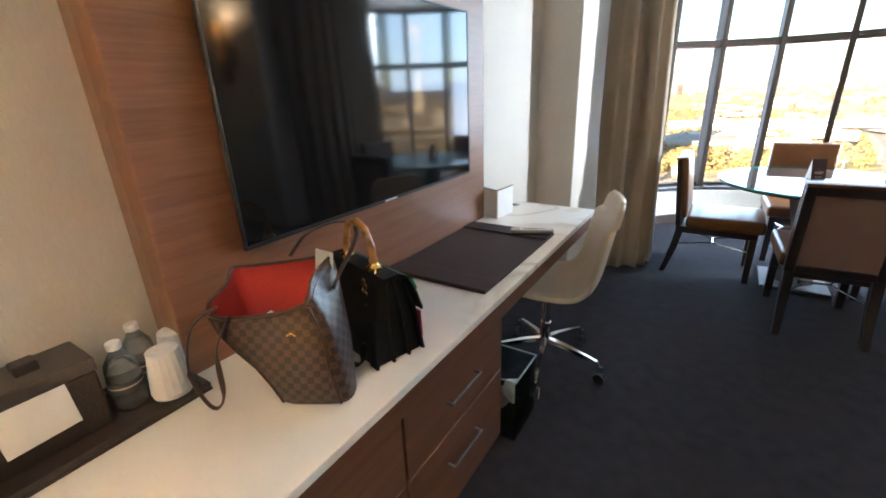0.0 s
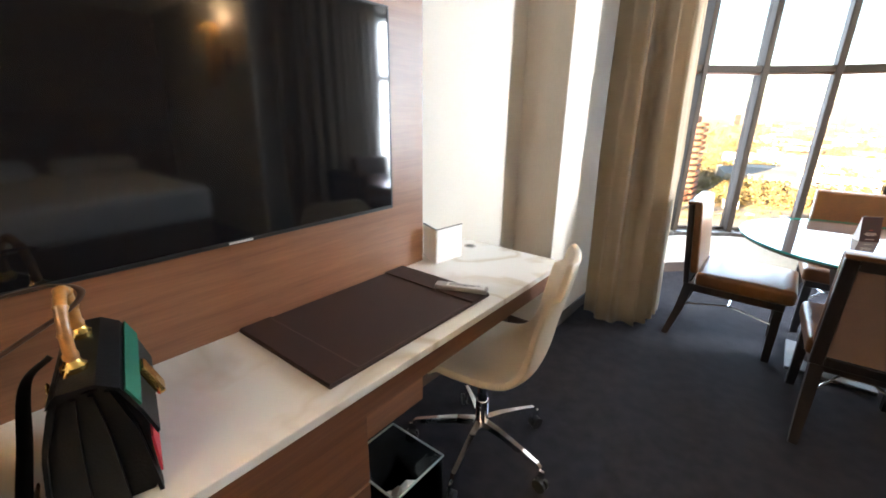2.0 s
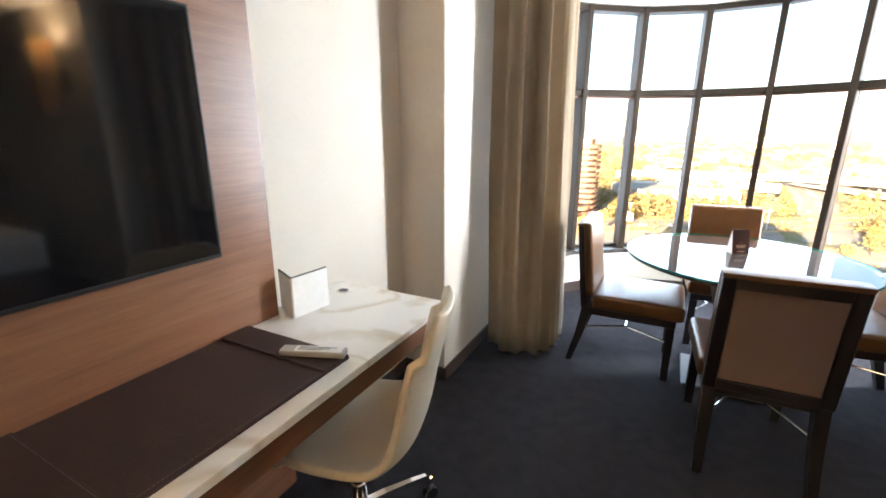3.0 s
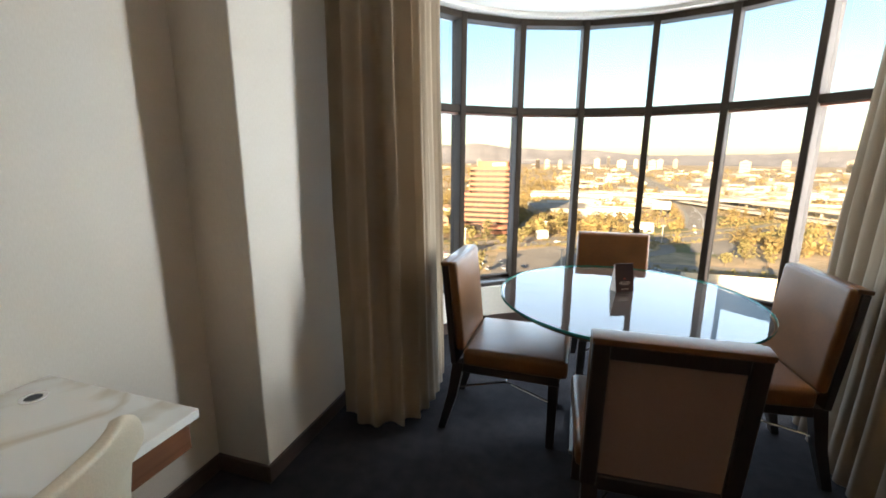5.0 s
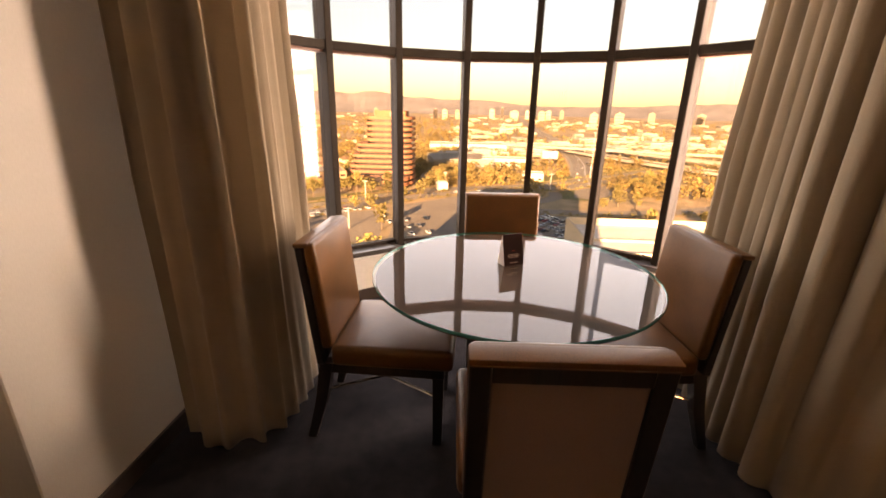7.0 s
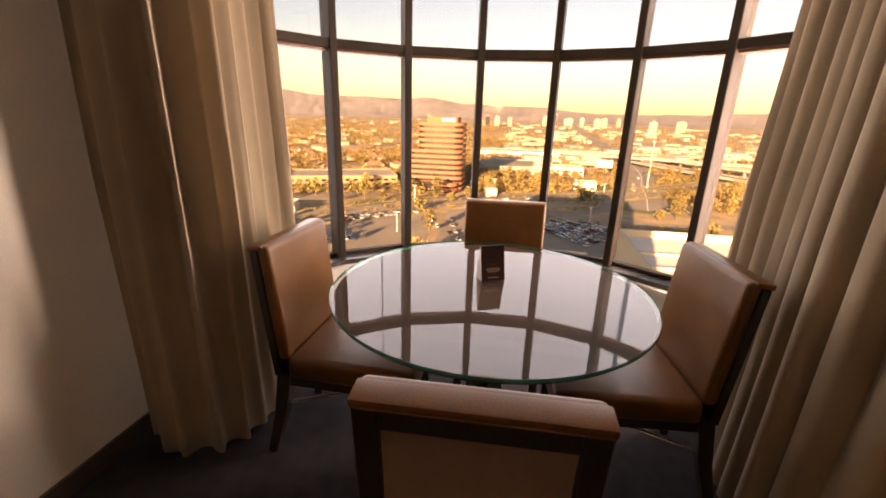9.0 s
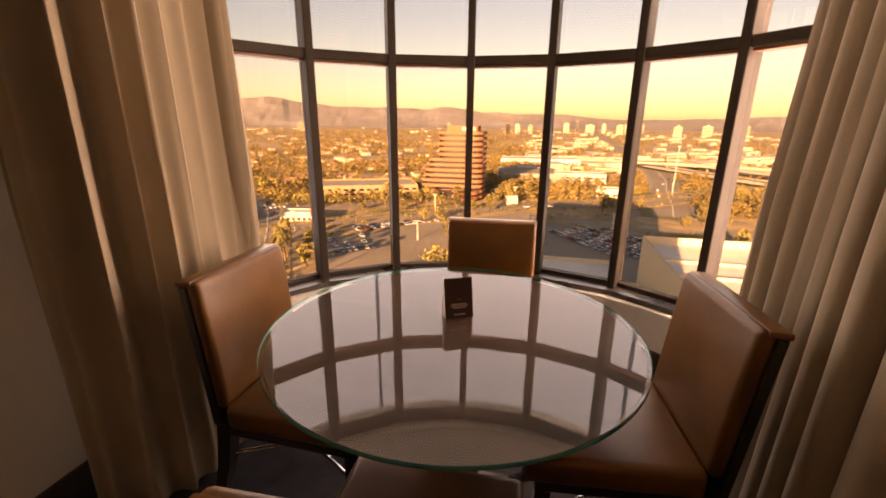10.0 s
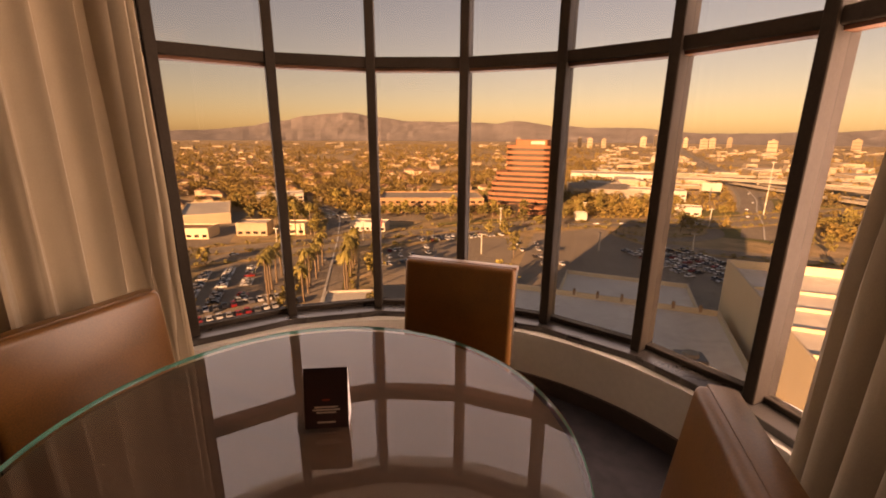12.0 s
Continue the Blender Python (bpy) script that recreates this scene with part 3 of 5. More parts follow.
remote = thing("remote_control", "slim grey remote with a printed label, lying on the blotter", "remote", (-0.695, 1.925, 0.776), -68)
part("body", box((-0.022, -0.10, 0.0), (0.022, 0.10, 0.018), 0.006), M_GREY, remote)
part("label", box((-0.017, -0.055, 0.0181), (0.017, 0.090, 0.0187)), M_WHITE, remote, "pale printed label")
for k in range(3):
    part("print_line", box((-0.011 + 0.008 * k, -0.045, 0.0188), (-0.0075 + 0.008 * k, 0.07 - 0.02 * k, 0.0191)), M_TEXT, remote, "dark line of small print")

holder = thing("guest_folder", "white leather guest folder standing half open on the desk", "folder", (-0.970, 2.112, 0.76))
for name, ang, w in (("front_leaf", 156, 0.130), ("back_leaf", 84, 0.165)):
    leaf = part(name, moved(box((0.0, -0.0035, 0.0005), (w, 0.0035, 0.155), 0.0015, 1), pose(0, 0, 0, 0, 0, ang)), M_WHITE, holder, "stiff white leaf")
    part("edge_binding", moved(box((0.0, -0.0045, 0.1552), (w, 0.0045, 0.1585), 0.001, 1), pose(0, 0, 0, 0, 0, ang)), M_TEXT, leaf, "thin dark edge binding")

# tray with its box, bottles and cups
tray = thing("tray", "long dark leather tray on the white counter", "tray", (0, 0, 0.76))
bm = box((-1.165, -0.22, 0.0005), (-0.955, 0.475, 0.008))
part("base", bm, M_TRAY, tray)
for lo, hi in (((-1.165, -0.22, 0.0082), (-1.155, 0.475, 0.022)), ((-0.965, -0.22, 0.0082), (-0.955, 0.475, 0.022)),
               ((-1.155, -0.22, 0.0082), (-0.965, -0.21, 0.022)), ((-1.155, 0.465, 0.0082), (-0.965, 0.475, 0.022))):
    part("lip", box(lo, hi, 0.003, 1), M_TRAY, tray)
bucket = thing("ice_box", "dark leather lidded box with a paper card leaning on its front", "box", (-1.092, 0.155, 0.768))
part("body", box((-0.062, -0.14, 0.0), (0.062, 0.14, 0.135), 0.006), M_TRAY, bucket)
part("lid", box((-0.065, -0.143, 0.136), (0.065, 0.143, 0.168), 0.006), M_BOXTOP, bucket, "grey-brown leather lid")
part("knob", box((-0.020, 0.030, 0.168), (0.020, 0.070, 0.190), 0.004), M_TRAY, bucket, "square dark knob")
part("card", moved(box((0, -0.028, 0.035), (0.002, 0.092, 0.140), 0.0006, 1), pose(0.0675, 0.0, 0.005, 3, -3, 0)), M_WHITE, bucket, "blank-looking pale paper card")


def water_bottle(x, y, turn):
    ob = thing("water_bottle", "small clear plastic water bottle with a dark label", "bottle", (x, y, 0.768), turn, "water bottles on the tray")
    part("body", lathe([(0.010, 0), (0.031, 0.0), (0.034, 0.01), (0.033, 0.03), (0.034, 0.05), (0.033, 0.10), (0.030, 0.115), (0.016, 0.138), (0.013, 0.142), (0.013, 0.150)], 24), M_BOTTLE, ob, smooth=True)
    part("label", lathe([(0.0347, 0.046), (0.0347, 0.074)], 24, False), M_TEXT, ob, "dark paper label", True)
    part("label_stripe", lathe([(0.0350, 0.059), (0.0350, 0.063)], 24, False), M_PALEPRINT, ob, "pale band of print", True)
    part("cap", lathe([(0.0145, 0.148), (0.0148, 0.149), (0.0148, 0.163), (0.0135, 0.165)], 20), M_PLASTICW, ob, "white screw cap", True)


water_bottle(-1.065, 0.345, 20)
water_bottle(-1.122, 0.405, 75)


def paper_cup(x, y, turn, tilt=0):
    ob = thing("paper_cup", "white paper cup in a loose wrapper, upside down", "cup", (x, y, 0.768), turn, "wrapped cups on the tray")
    part("wall", lathe([(0.043, 0.0), (0.044, 0.004), (0.040, 0.008), (0.031, 0.105), (0.029, 0.108)], 28), M_WHITE, ob, smooth=True)
    bm = lathe([(0.046, 0.012), (0.042, 0.05), (0.036, 0.10), (0.034, 0.116), (0.018, 0.121)], 18)
    for v in bm.verts:
        f = 1 + 0.05 * noise.noise(v.co * 60 + Vector((x * 50, y * 50, 0)))
        v.co.x, v.co.y = v.co.x * f, v.co.y * f
    part("wrapper", bm, M_PLASTICW, ob, "crumpled clear-white wrapper")


paper_cup(-1.025, 0.418, 0)
paper_cup(-1.098, 0.478, 40)

# waste bin under the desk
bn = thing("waste_bin", "clear acrylic waste bin with crumpled paper in it", "waste bin", (-0.665, 1.525, 0), 0)
for lo, hi in (((-0.12, -0.115, 0.004), (0.12, -0.110, 0.30)), ((-0.12, 0.110, 0.004), (0.12, 0.115, 0.30)), ((-0.12, -0.110, 0.004), (-0.115, 0.110, 0.30)), ((0.115, -0.110, 0.004), (0.12, 0.110, 0.30))):
    part("side", box(lo, hi), M_ACRYLIC, bn)
part("floor_plate", box((-0.12, -0.115, 0), (0.12, 0.115, 0.004)), M_ACRYLIC, bn)
for a, b in (((-0.12, -0.115), (0.12, -0.115)), ((0.12, -0.115), (0.12, 0.115)), ((0.12, 0.115), (-0.12, 0.115)), ((-0.12, 0.115), (-0.12, -0.115))):
    part("rim", rod((*a, 0.302), (*b, 0.302), 0.0035, seg=6), M_ACEDGE, bn, "pale polished rim")
rnd = random.Random(5)
for k in range(3):
    bm = bmesh.new()
    bmesh.ops.create_icosphere(bm, subdivisions=2, radius=0.045)
    for v in bm.verts:
        v.co *= 1 + 0.5 * noise.noise(v.co * 30 + Vector((k * 9, 0, 0)))
    part("crumpled_paper", moved(bm, pose(-0.04 + 0.045 * k, rnd.uniform(-0.04, 0.04), 0.05 + 0.05 * k, 40 * k, 20, 70 * k)), M_WHITE if k != 1 else M_PALEPRINT, bn)

# ---- swivel chair ----


def swivel_chair():
    ob = thing("swivel_chair", "cream leather shell desk chair on a chrome five-star base", "chair", (-0.635, 2.02, 0), 20)
    # shell: a bent sheet from the seat's front edge up to the top of the back; the chair faces the desk
    prof = [(-0.25, 0.462), (-0.19, 0.478), (-0.08, 0.462), (0.05, 0.450), (0.14, 0.462), (0.205, 0.515), (0.240, 0.60), (0.262, 0.71), (0.287, 0.82), (0.307, 0.905), (0.314, 0.94)]
    wid = [0.185, 0.215, 0.235, 0.240, 0.238, 0.232, 0.226, 0.218, 0.205, 0.17, 0.12]
    mid = spline([(a, 0, b) for a, b in prof], 4)
    ws = [v.x for v in spline([(w, 0, 0) for w in wid], 4)]
    bm = bmesh.new()
    rows = []
    n = len(mid)
    for i, (p, w) in enumerate(zip(mid, ws)):
        t = (mid[min(i + 1, n - 1)] - mid[max(i - 1, 0)]).normalized()
        up = Vector((-t.z, 0, t.x))
        row = []
        for k in range(15):
            u = -1 + 2 * k / 14
            dish = 0.055 * abs(u) ** 2.6 * (1.0 if 5 < i < n - 8 else 0.45)
            row.append(bm.verts.new(p + Vector((0, u * w, 0)) + up * dish))
        rows.append(row)
    for a, b in zip(rows, rows[1:]):
        for k in range(14):
            bm.faces.new((a[k], a[k + 1], b[k + 1], b[k]))
    bmesh.ops.recalc_face_normals(bm, faces=bm.faces)
    sh = part("shell", bm, M_CREAM, ob, smooth=True)
    md = sh.modifiers.new("thick", "SOLIDIFY")
    md.thickness, md.offset = 0.026, 0
    bv = sh.modifiers.new("round", "BEVEL")
    bv.width, bv.segments = 0.011, 3
    part("column", rod((0, 0, 0.14), (0, 0, 0.44), 0.024, 0.020, 20), M_CHROME, ob, smooth=True)
    part("sleeve", rod((0, 0, 0.12), (0, 0, 0.26), 0.030, 0.027, 20), M_CHROME, ob, smooth=True)
    part("seat_plate", box((-0.09, -0.09, 0.425), (0.09, 0.09, 0.44), 0.004, 1), M_BLACK, ob)
    for k in range(5):
        t = pose(0, 0, 0, 0, 0, -26 + 72 * k)
        ring = [[(0.02 + 0.28 * s, -h, z - 0.013 + 0.002 * s), (0.02 + 0.28 * s, h, z - 0.013 + 0.002 * s), (0.02 + 0.28 * s, h * 0.7, z + 0.010), (0.02 + 0.28 * s, -h * 0.7, z + 0.010)]
                for s, h, z in ((0, 0.020, 0.155), (0.3, 0.017, 0.148), (0.7, 0.013, 0.128), (0.95, 0.012, 0.112), (1.0, 0.010, 0.098))]
        leg = part("leg", moved(loft(ring), t), M_CHROME, ob, "polished chrome star arm")
        bm = bmesh.new()
        add_rod(bm, (0.305, -0.018, 0.028), (0.305, -0.006, 0.028), 0.028, seg=18), add_rod(bm, (0.305, 0.006, 0.028), (0.305, 0.018, 0.028), 0.028, seg=18)
        wheel = part("caster", moved(bm, t), M_BLACK, leg, "black twin caster")
        part("caster_hood", moved(box((0.288, -0.0055, 0.03), (0.318, 0.0055, 0.098), 0.003, 1), t), M_CHROME, leg, "chrome caster hood")
    return ob


swivel_chair()

# ---- dining table ----
TX, TY = 0.60, 3.865
table = thing("dining_table", "round walnut dining table with a glass top and steel pedestal", "table", (TX, TY, 0))
part("tabletop", lathe([(0.02, 0.722), (0.50, 0.722), (0.555, 0.728), (0.570, 0.736), (0.570, 0.7475), (0.02, 0.7475)], 96), M_TABLE, table)
g = part("glass_top", lathe([(0.002, 0.7485), (0.580, 0.7485), (0.582, 0.7510), (0.582, 0.7575), (0.580, 0.7590), (0.002, 0.7590)], 128), M_TOPGLASS, table, "clear polished glass top")
g.visible_shadow = False
one_sided(g, (0, 0, 1))
part("glass_edge", lathe([(0.5822, 0.7480), (0.5832, 0.7492), (0.5832, 0.7585), (0.5822, 0.7600)], 128, False), M_GLASSEDGE, table, "green polished glass edge", True)
part("underframe", box((-0.20, -0.20, 0.69), (0.20, 0.20, 0.722), 0.004, 1), M_DARKWOOD, table)
for k in range(4):
    t = pose(0, 0, 0, 0, 0, 45 + 90 * k)
    ring = [[(x - 0.014, -w, z), (x - 0.014, w, z), (x + 0.014, w, z), (x + 0.014, -w, z)] for x, w, z in ((0.10, 0.055, 0.022), (0.045, 0.035, 0.36), (0.13, 0.055, 0.69))]
    part("blade_leg", moved(loft(ring), t), M_STEEL, table, "flat brushed steel blade")
part("base_plate", box((-0.20, -0.20, 0.0), (0.20, 0.20, 0.022), 0.004, 1), M_STEEL, table, "square brushed steel floor plate")

card = thing("menu_card", "small dark maroon tent card standing on the table", "card", (0.595, 3.955, 0.7592), 28)
bm = loft([[(-0.048, -0.028, 0), (0.048, -0.028, 0), (0.048, -0.026, 0), (-0.048, -0.026, 0)], [(-0.048, -0.001, 0.135), (0.048, -0.001, 0.135), (0.048, 0.001, 0.135), (-0.048, 0.001, 0.135)]])
part("front_leaf", bm, M_MAROON, card)
bm = loft([[(-0.048, 0.026, 0), (0.048, 0.026, 0), (0.048, 0.028, 0), (-0.048, 0.028, 0)], [(-0.048, 0.0012, 0.134), (0.048, 0.0012, 0.134), (0.048, 0.003, 0.134), (-0.048, 0.003, 0.134)]])
part("back_leaf", bm, M_MAROON, card)
bm = bmesh.new()
for y in (-1, 1):
    a = [bm.verts.new(p) for p in ((0.0485 * y, -0.027, 0.001), (0.0485 * y, 0.027, 0.001), (0.0485 * y, 0.001, 0.134))]
    b = [bm.verts.new(p) for p in ((0.0465 * y, -0.027, 0.001), (0.0465 * y, 0.027, 0.001), (0.0465 * y, 0.001, 0.134))]
    bm.faces.new(a), bm.faces.new(b[::-1])
    for k in range(3):
        bm.faces.new((a[k], b[k], b[(k + 1) % 3], a[(k + 1) % 3]))
bmesh.ops.recalc_face_normals(bm, faces=bm.faces)
part("end_leaf", bm, M_WHITE, card, "pale end flaps")
for z, w, m in ((0.062, 0.008, M_REDPRINT), (0.046, 0.026, M_PALEPRINT), (0.040, 0.030, M_PALEPRINT), (0.034, 0.022, M_PALEPRINT), (0.012, 0.020, M_PALEPRINT)):
    y = -0.0292 + z * 0.2
    bm = loft([[(-w, y, z), (w, y, z), (w, y + 0.0006, z), (-w, y + 0.0006, z)], [(-w, y + 0.0007, z + 0.0035), (w, y + 0.0007, z + 0.0035), (w, y + 0.0013, z + 0.0035), (-w, y + 0.0013, z + 0.0035)]])
    part("print_line", bm, m, card, "line of small print")

# ---- dining chairs ----


def rounded_pad(lo, hi, r, puff=0.0, axis=2, seg=4, cuts=6):
    """An upholstered pad with soft edges and a slightly domed face."""
    bm = box(lo, hi, r, seg)
    c = [(a + b) / 2 for a, b in zip(lo, hi)]
    h = [(b - a) / 2 for a, b in zip(lo, hi)]
    if puff:
        bmesh.ops.subdivide_edges(bm, edges=[e for e in bm.edges if e.calc_length() > 0.15], cuts=cuts, use_grid_fill=True)
        o = [k for k in range(3) if k != axis]
        for v in bm.verts:
            d = 1.0
            for k in o:
                d *= max(0, 1 - ((v.co[k] - c[k]) / h[k]) ** 2)
            v.co[axis] += puff * d * (1 if v.co[axis] > c[axis] else -1) * (1 if abs(v.co[axis] - c[axis]) > h[axis] * 0.5 else 0)
    return bm


def dining_chair():
    """Faces +y; its outer back lies at y = 0."""
    ob = thing("dining_chair", "cognac leather dining chair with a dark espresso wood frame", "chair", group="chairs round the table")
    lean = Matrix.Translation((0, 0.05, 0.44)) @ pose(0, 0, 0, 6) @ Matrix.Translation((0, -0.05, -0.44))
    part("seat", rounded_pad((-0.238, 0.060, 0.385), (0.238, 0.562, 0.474), 0.028, 0.014), M_LEATHER, ob, "smooth cognac leather seat", True)
    part("seat_rail", box((-0.212, 0.035, 0.335), (0.212, 0.525, 0.386), 0.004, 1), M_DARKWOOD, ob)
    bk = part("backrest", moved(rounded_pad((-0.226, 0.0225, 0.455), (0.226, 0.068, 0.909), 0.022, 0.012, 1, 5), lean), M_LEATHER, ob, "padded smooth cognac leather back", True)
    part("top_cap", moved(box((-0.227, -0.013, 0.8925), (0.227, 0.046, 0.912), 0.006, 2), lean), M_LEATHER, bk, "stitched leather top strip", True)
    part("seam", moved(box((-0.195, 0.060, 0.478), (0.195, 0.066, 0.482)), lean), M_SEAM, bk)
    for sx in (-1, 1):
        part("piping", moved(rod((sx * 0.218, 0.034, 0.47), (sx * 0.218, 0.034, 0.895), 0.0022, seg=6), lean), M_SEAM, bk, "stitched edge seam")
    part("piping", moved(rod((-0.22, -0.0125, 0.894), (0.22, -0.0125, 0.894), 0.0020, seg=6), lean), M_SEAM, bk, "stitched edge seam")
    fr = part("back_frame", moved(add_box(add_box(add_box(box((-0.224, -0.010, 0.385), (-0.175, 0.022, 0.892), 0.004, 1), (0.175, -0.010, 0.385), (0.224, 0.022, 0.892), 0.004, 1),
              (-0.1745, -0.010, 0.845), (0.1745, 0.022, 0.892), 0.003, 1), (-0.1745, -0.010, 0.385), (0.1745, 0.022, 0.430), 0.003, 1), lean), M_DARKWOOD, ob)
    part("back_panel", moved(box((-0.1740, -0.001, 0.4305), (0.1740, 0.018, 0.8445), 0.003, 1), lean), M_BACKCLOTH, ob, "brown cloth outer back panel")
    for sx in (-1, 1):
        ring = [[(sx * 0.215 - 0.002 - w * (sx > 0), y - d, z), (sx * 0.215 + 0.002 + w * (sx < 0), y - d, z), (sx * 0.215 + 0.002 + w * (sx < 0), y + d, z), (sx * 0.215 - 0.002 - w * (sx > 0), y + d, z)]
                for y, d, w, z in ((-0.055, 0.018, 0.030, 0.0), (0.0, 0.024, 0.042, 0.2), (0.032, 0.028, 0.046, 0.385))]
        part("leg", loft(ring), M_DARKWOOD, ob)
        ring = [[(sx * 0.212 - w * (sx > 0), y - w / 2, z), (sx * 0.212 + w * (sx < 0), y - w / 2, z), (sx * 0.212 + w * (sx < 0), y + w / 2, z), (sx * 0.212 - w * (sx > 0), y + w / 2, z)]
                for y, w, z in ((0.500, 0.038, 0.0), (0.500, 0.046, 0.335))]
        part("leg", loft(ring), M_DARKWOOD, ob)
    z = 0.235
    for a, b in (((-0.19, 0.01, z), (-0.06, 0.255, z)), ((0.19, 0.01, z), (0.06, 0.255, z)), ((-0.19, 0.49, z), (-0.06, 0.255, z)), ((0.19, 0.49, z), (0.06, 0.255, z)), ((-0.065, 0.255, z), (0.065, 0.255, z))):
        part("stretcher", rod(a, b, 0.0065, seg=8), M_CHROME, ob, "thin chrome stretcher rod")
    return ob


near = dining_chair()
tagged(near, "cognac leather dining chair seen from its cloth-backed outer back")
near.matrix_world = pose(0.645, 3.028, 0, 0, 0, 2.5)
for label, m in (("cognac leather dining chair standing against the window", pose(0.605, 4.79, 0, 0, 0, 183)),
                 ("cognac leather dining chair beside the desk-side curtain", pose(-0.192, 3.893, 0, 0, 0, -90.5)),
                 ("cognac leather dining chair turned slightly, beside the bed-side curtain", pose(1.387, 3.966, 0, 0, 0, 96.5))):
    tagged(copy_thing(near, m), label)

# ---- handbags ----


def tote():
    ob = thing("tote_bag", "open brown checked canvas tote with a red lining", "handbag", (-0.785, 0.600, 0.76), 27)
    ob.scale = (1.06, 1.06, 1.05)
    L0, L1, D0, D1, HT = 0.075, 0.148, 0.040, 0.080, 0.262

    def outline(v, inset=0.0, drop=0.0):
        hl, hd = L0 + (L1 - L0) * v ** 0.6 - inset, D0 + (D1 - D0) * v ** 0.6 - inset
        pts = []
        for k in range(40):
            a = 2 * math.pi * k / 40
            c, s = math.cos(a), math.sin(a)
            q = 0.55
            x, y = hl * math.copysign(abs(c) ** q, c), hd * math.copysign(abs(s) ** q, s)
            # the short sides are pulled in and the rim dips between them
            x *= 1 - 0.28 * v * v * (1 - abs(s)) * (abs(c) > 0.7)
            sag = 0.012 * noise.noise(Vector((x * 12, y * 12, v * 2)))
            z = HT * v + v * (0.020 * x / L1 - 0.022 * (abs(s) ** 3)) + (0.03 * v * (y / D1))
            pts.append((x + sag - 0.035 * v + 0.065 * (1 - v), y + sag * 0.6 + 0.02 * v - 0.032 * (1 - v), max(z, 0.002) - drop))
        return pts

    bm = loft([outline(v) for v in (0.0, 0.03, 0.2, 0.4, 0.6, 0.8, 0.97, 1.0)], cap=False)
    bm.verts.ensure_lookup_table()
    bm.faces.new([bm.verts[k] for k in range(40)][::-1])
    uv = bm.loops.layers.uv.new("uv")
    for f in bm.faces:
        for lp in f.loops:
            co = lp.vert.co
            lp[uv].uv = (co.x, co.z) if abs(f.normal.y) > 0.5 or f.normal.length < 0.1 else (co.y, co.z)
    bm.normal_update()
    for f in bm.faces:
        for lp in f.loops:
            co = lp.vert.co
            lp[uv].uv = (co.x, co.z) if abs(f.normal.y) > abs(f.normal.x) else (co.y, co.z)
    part("body", bm, M_CHECK, ob, smooth=True)
    bm = loft([outline(v, 0.004) for v in (0.995, 0.8, 0.5, 0.2, 0.06)], cap=False)
    bm.verts.ensure_lookup_table()
    bm.faces.new([bm.verts[k + 160] for k in range(40)])
    gus = loft([[Vector(outline(v, -0.0016)[k % 40]) for k in range(-5, 6)] + [Vector(outline(v, 0.0005)[k % 40]) for k in range(5, -6, -1)] for v in (0.03, 0.2, 0.4, 0.6, 0.8, 0.96)])
    guv = gus.loops.layers.uv.new("uv")
    for f in gus.faces:
        for lp in f.loops:
            lp[guv].uv = (lp.vert.co.y, lp.vert.co.z)
    part("gusset", gus, M_CHECK, ob, "shiny brown checked folded side gusset", True)
    part("lining", bm, M_REDLINING, ob, "bright red fabric lining", True)
    top = outline(1.0, 0.001)
    part("rim_trim", tube([*top, top[0], top[1]], 0.0045, 6), M_STRAP, ob, "dark leather rim binding")
    for k in (6, 14, 26, 34):
        part("side_seam", tube([outline(v, -0.001)[k] for v in (0.02, 0.2, 0.4, 0.6, 0.8, 0.97)], 0.0035, 6), M_STRAP, ob, "dark leather piping")
    # two thin shoulder straps: one stands over the far side, one hangs to the counter
    far = spline([(-0.02, 0.098, 0.285), (0.0, 0.16, 0.318), (0.045, 0.225, 0.328), (0.085, 0.250, 0.318), (0.108, 0.215, 0.302), (0.118, 0.12, 0.285), (0.115, 0.055, 0.268), (0.104, 0.025, 0.235)], 8)
    part("strap", tube(far, 0.006, 8, 0.45), M_STRAP, ob, "thin brown leather strap", True)
    low = spline([(-0.115, -0.062, 0.235), (-0.155, -0.10, 0.20), (-0.175, -0.11, 0.10), (-0.15, -0.105, 0.012), (-0.125, -0.095, 0.03), (-0.125, -0.08, 0.14), (-0.09, -0.064, 0.215)], 8)
    part("strap", tube(low, 0.006, 8, 0.45), M_STRAP, ob, "thin brown leather strap", True)
    p = Vector(outline(0.78)[31])
    part("snap", tube([p + Vector((dx, -0.003, dz)) for dx, dz in ((-0.01, 0), (0, 0.006), (0.01, -0.001))], 0.003, 6), M_GOLD, ob, "small gold hook")
    part("inner_tab", moved(box((-0.03, -0.001, -0.05), (0.03, 0.001, 0.045), 0.0008, 1), pose(0.070, 0.070, 0.262, -10, 0, -30)), M_PLASTICW, ob, "pale flat card inside the rim")
    for k, (x, y, z) in enumerate(((0.02, 0.005, 0.13), (-0.05, -0.005, 0.15))):
        bm = bmesh.new()
        bmesh.ops.create_icosphere(bm, subdivisions=2, radius=0.032)
        for v in bm.verts:
            v.co *= 1 + 0.6 * noise.noise(v.co * 32 + Vector((k * 5, 3, 0)))
        part("pouch", moved(bm, pose(x, y, z)), M_REDLINING if k == 0 else M_WHITE, ob, "small item inside")
    return ob


tote()


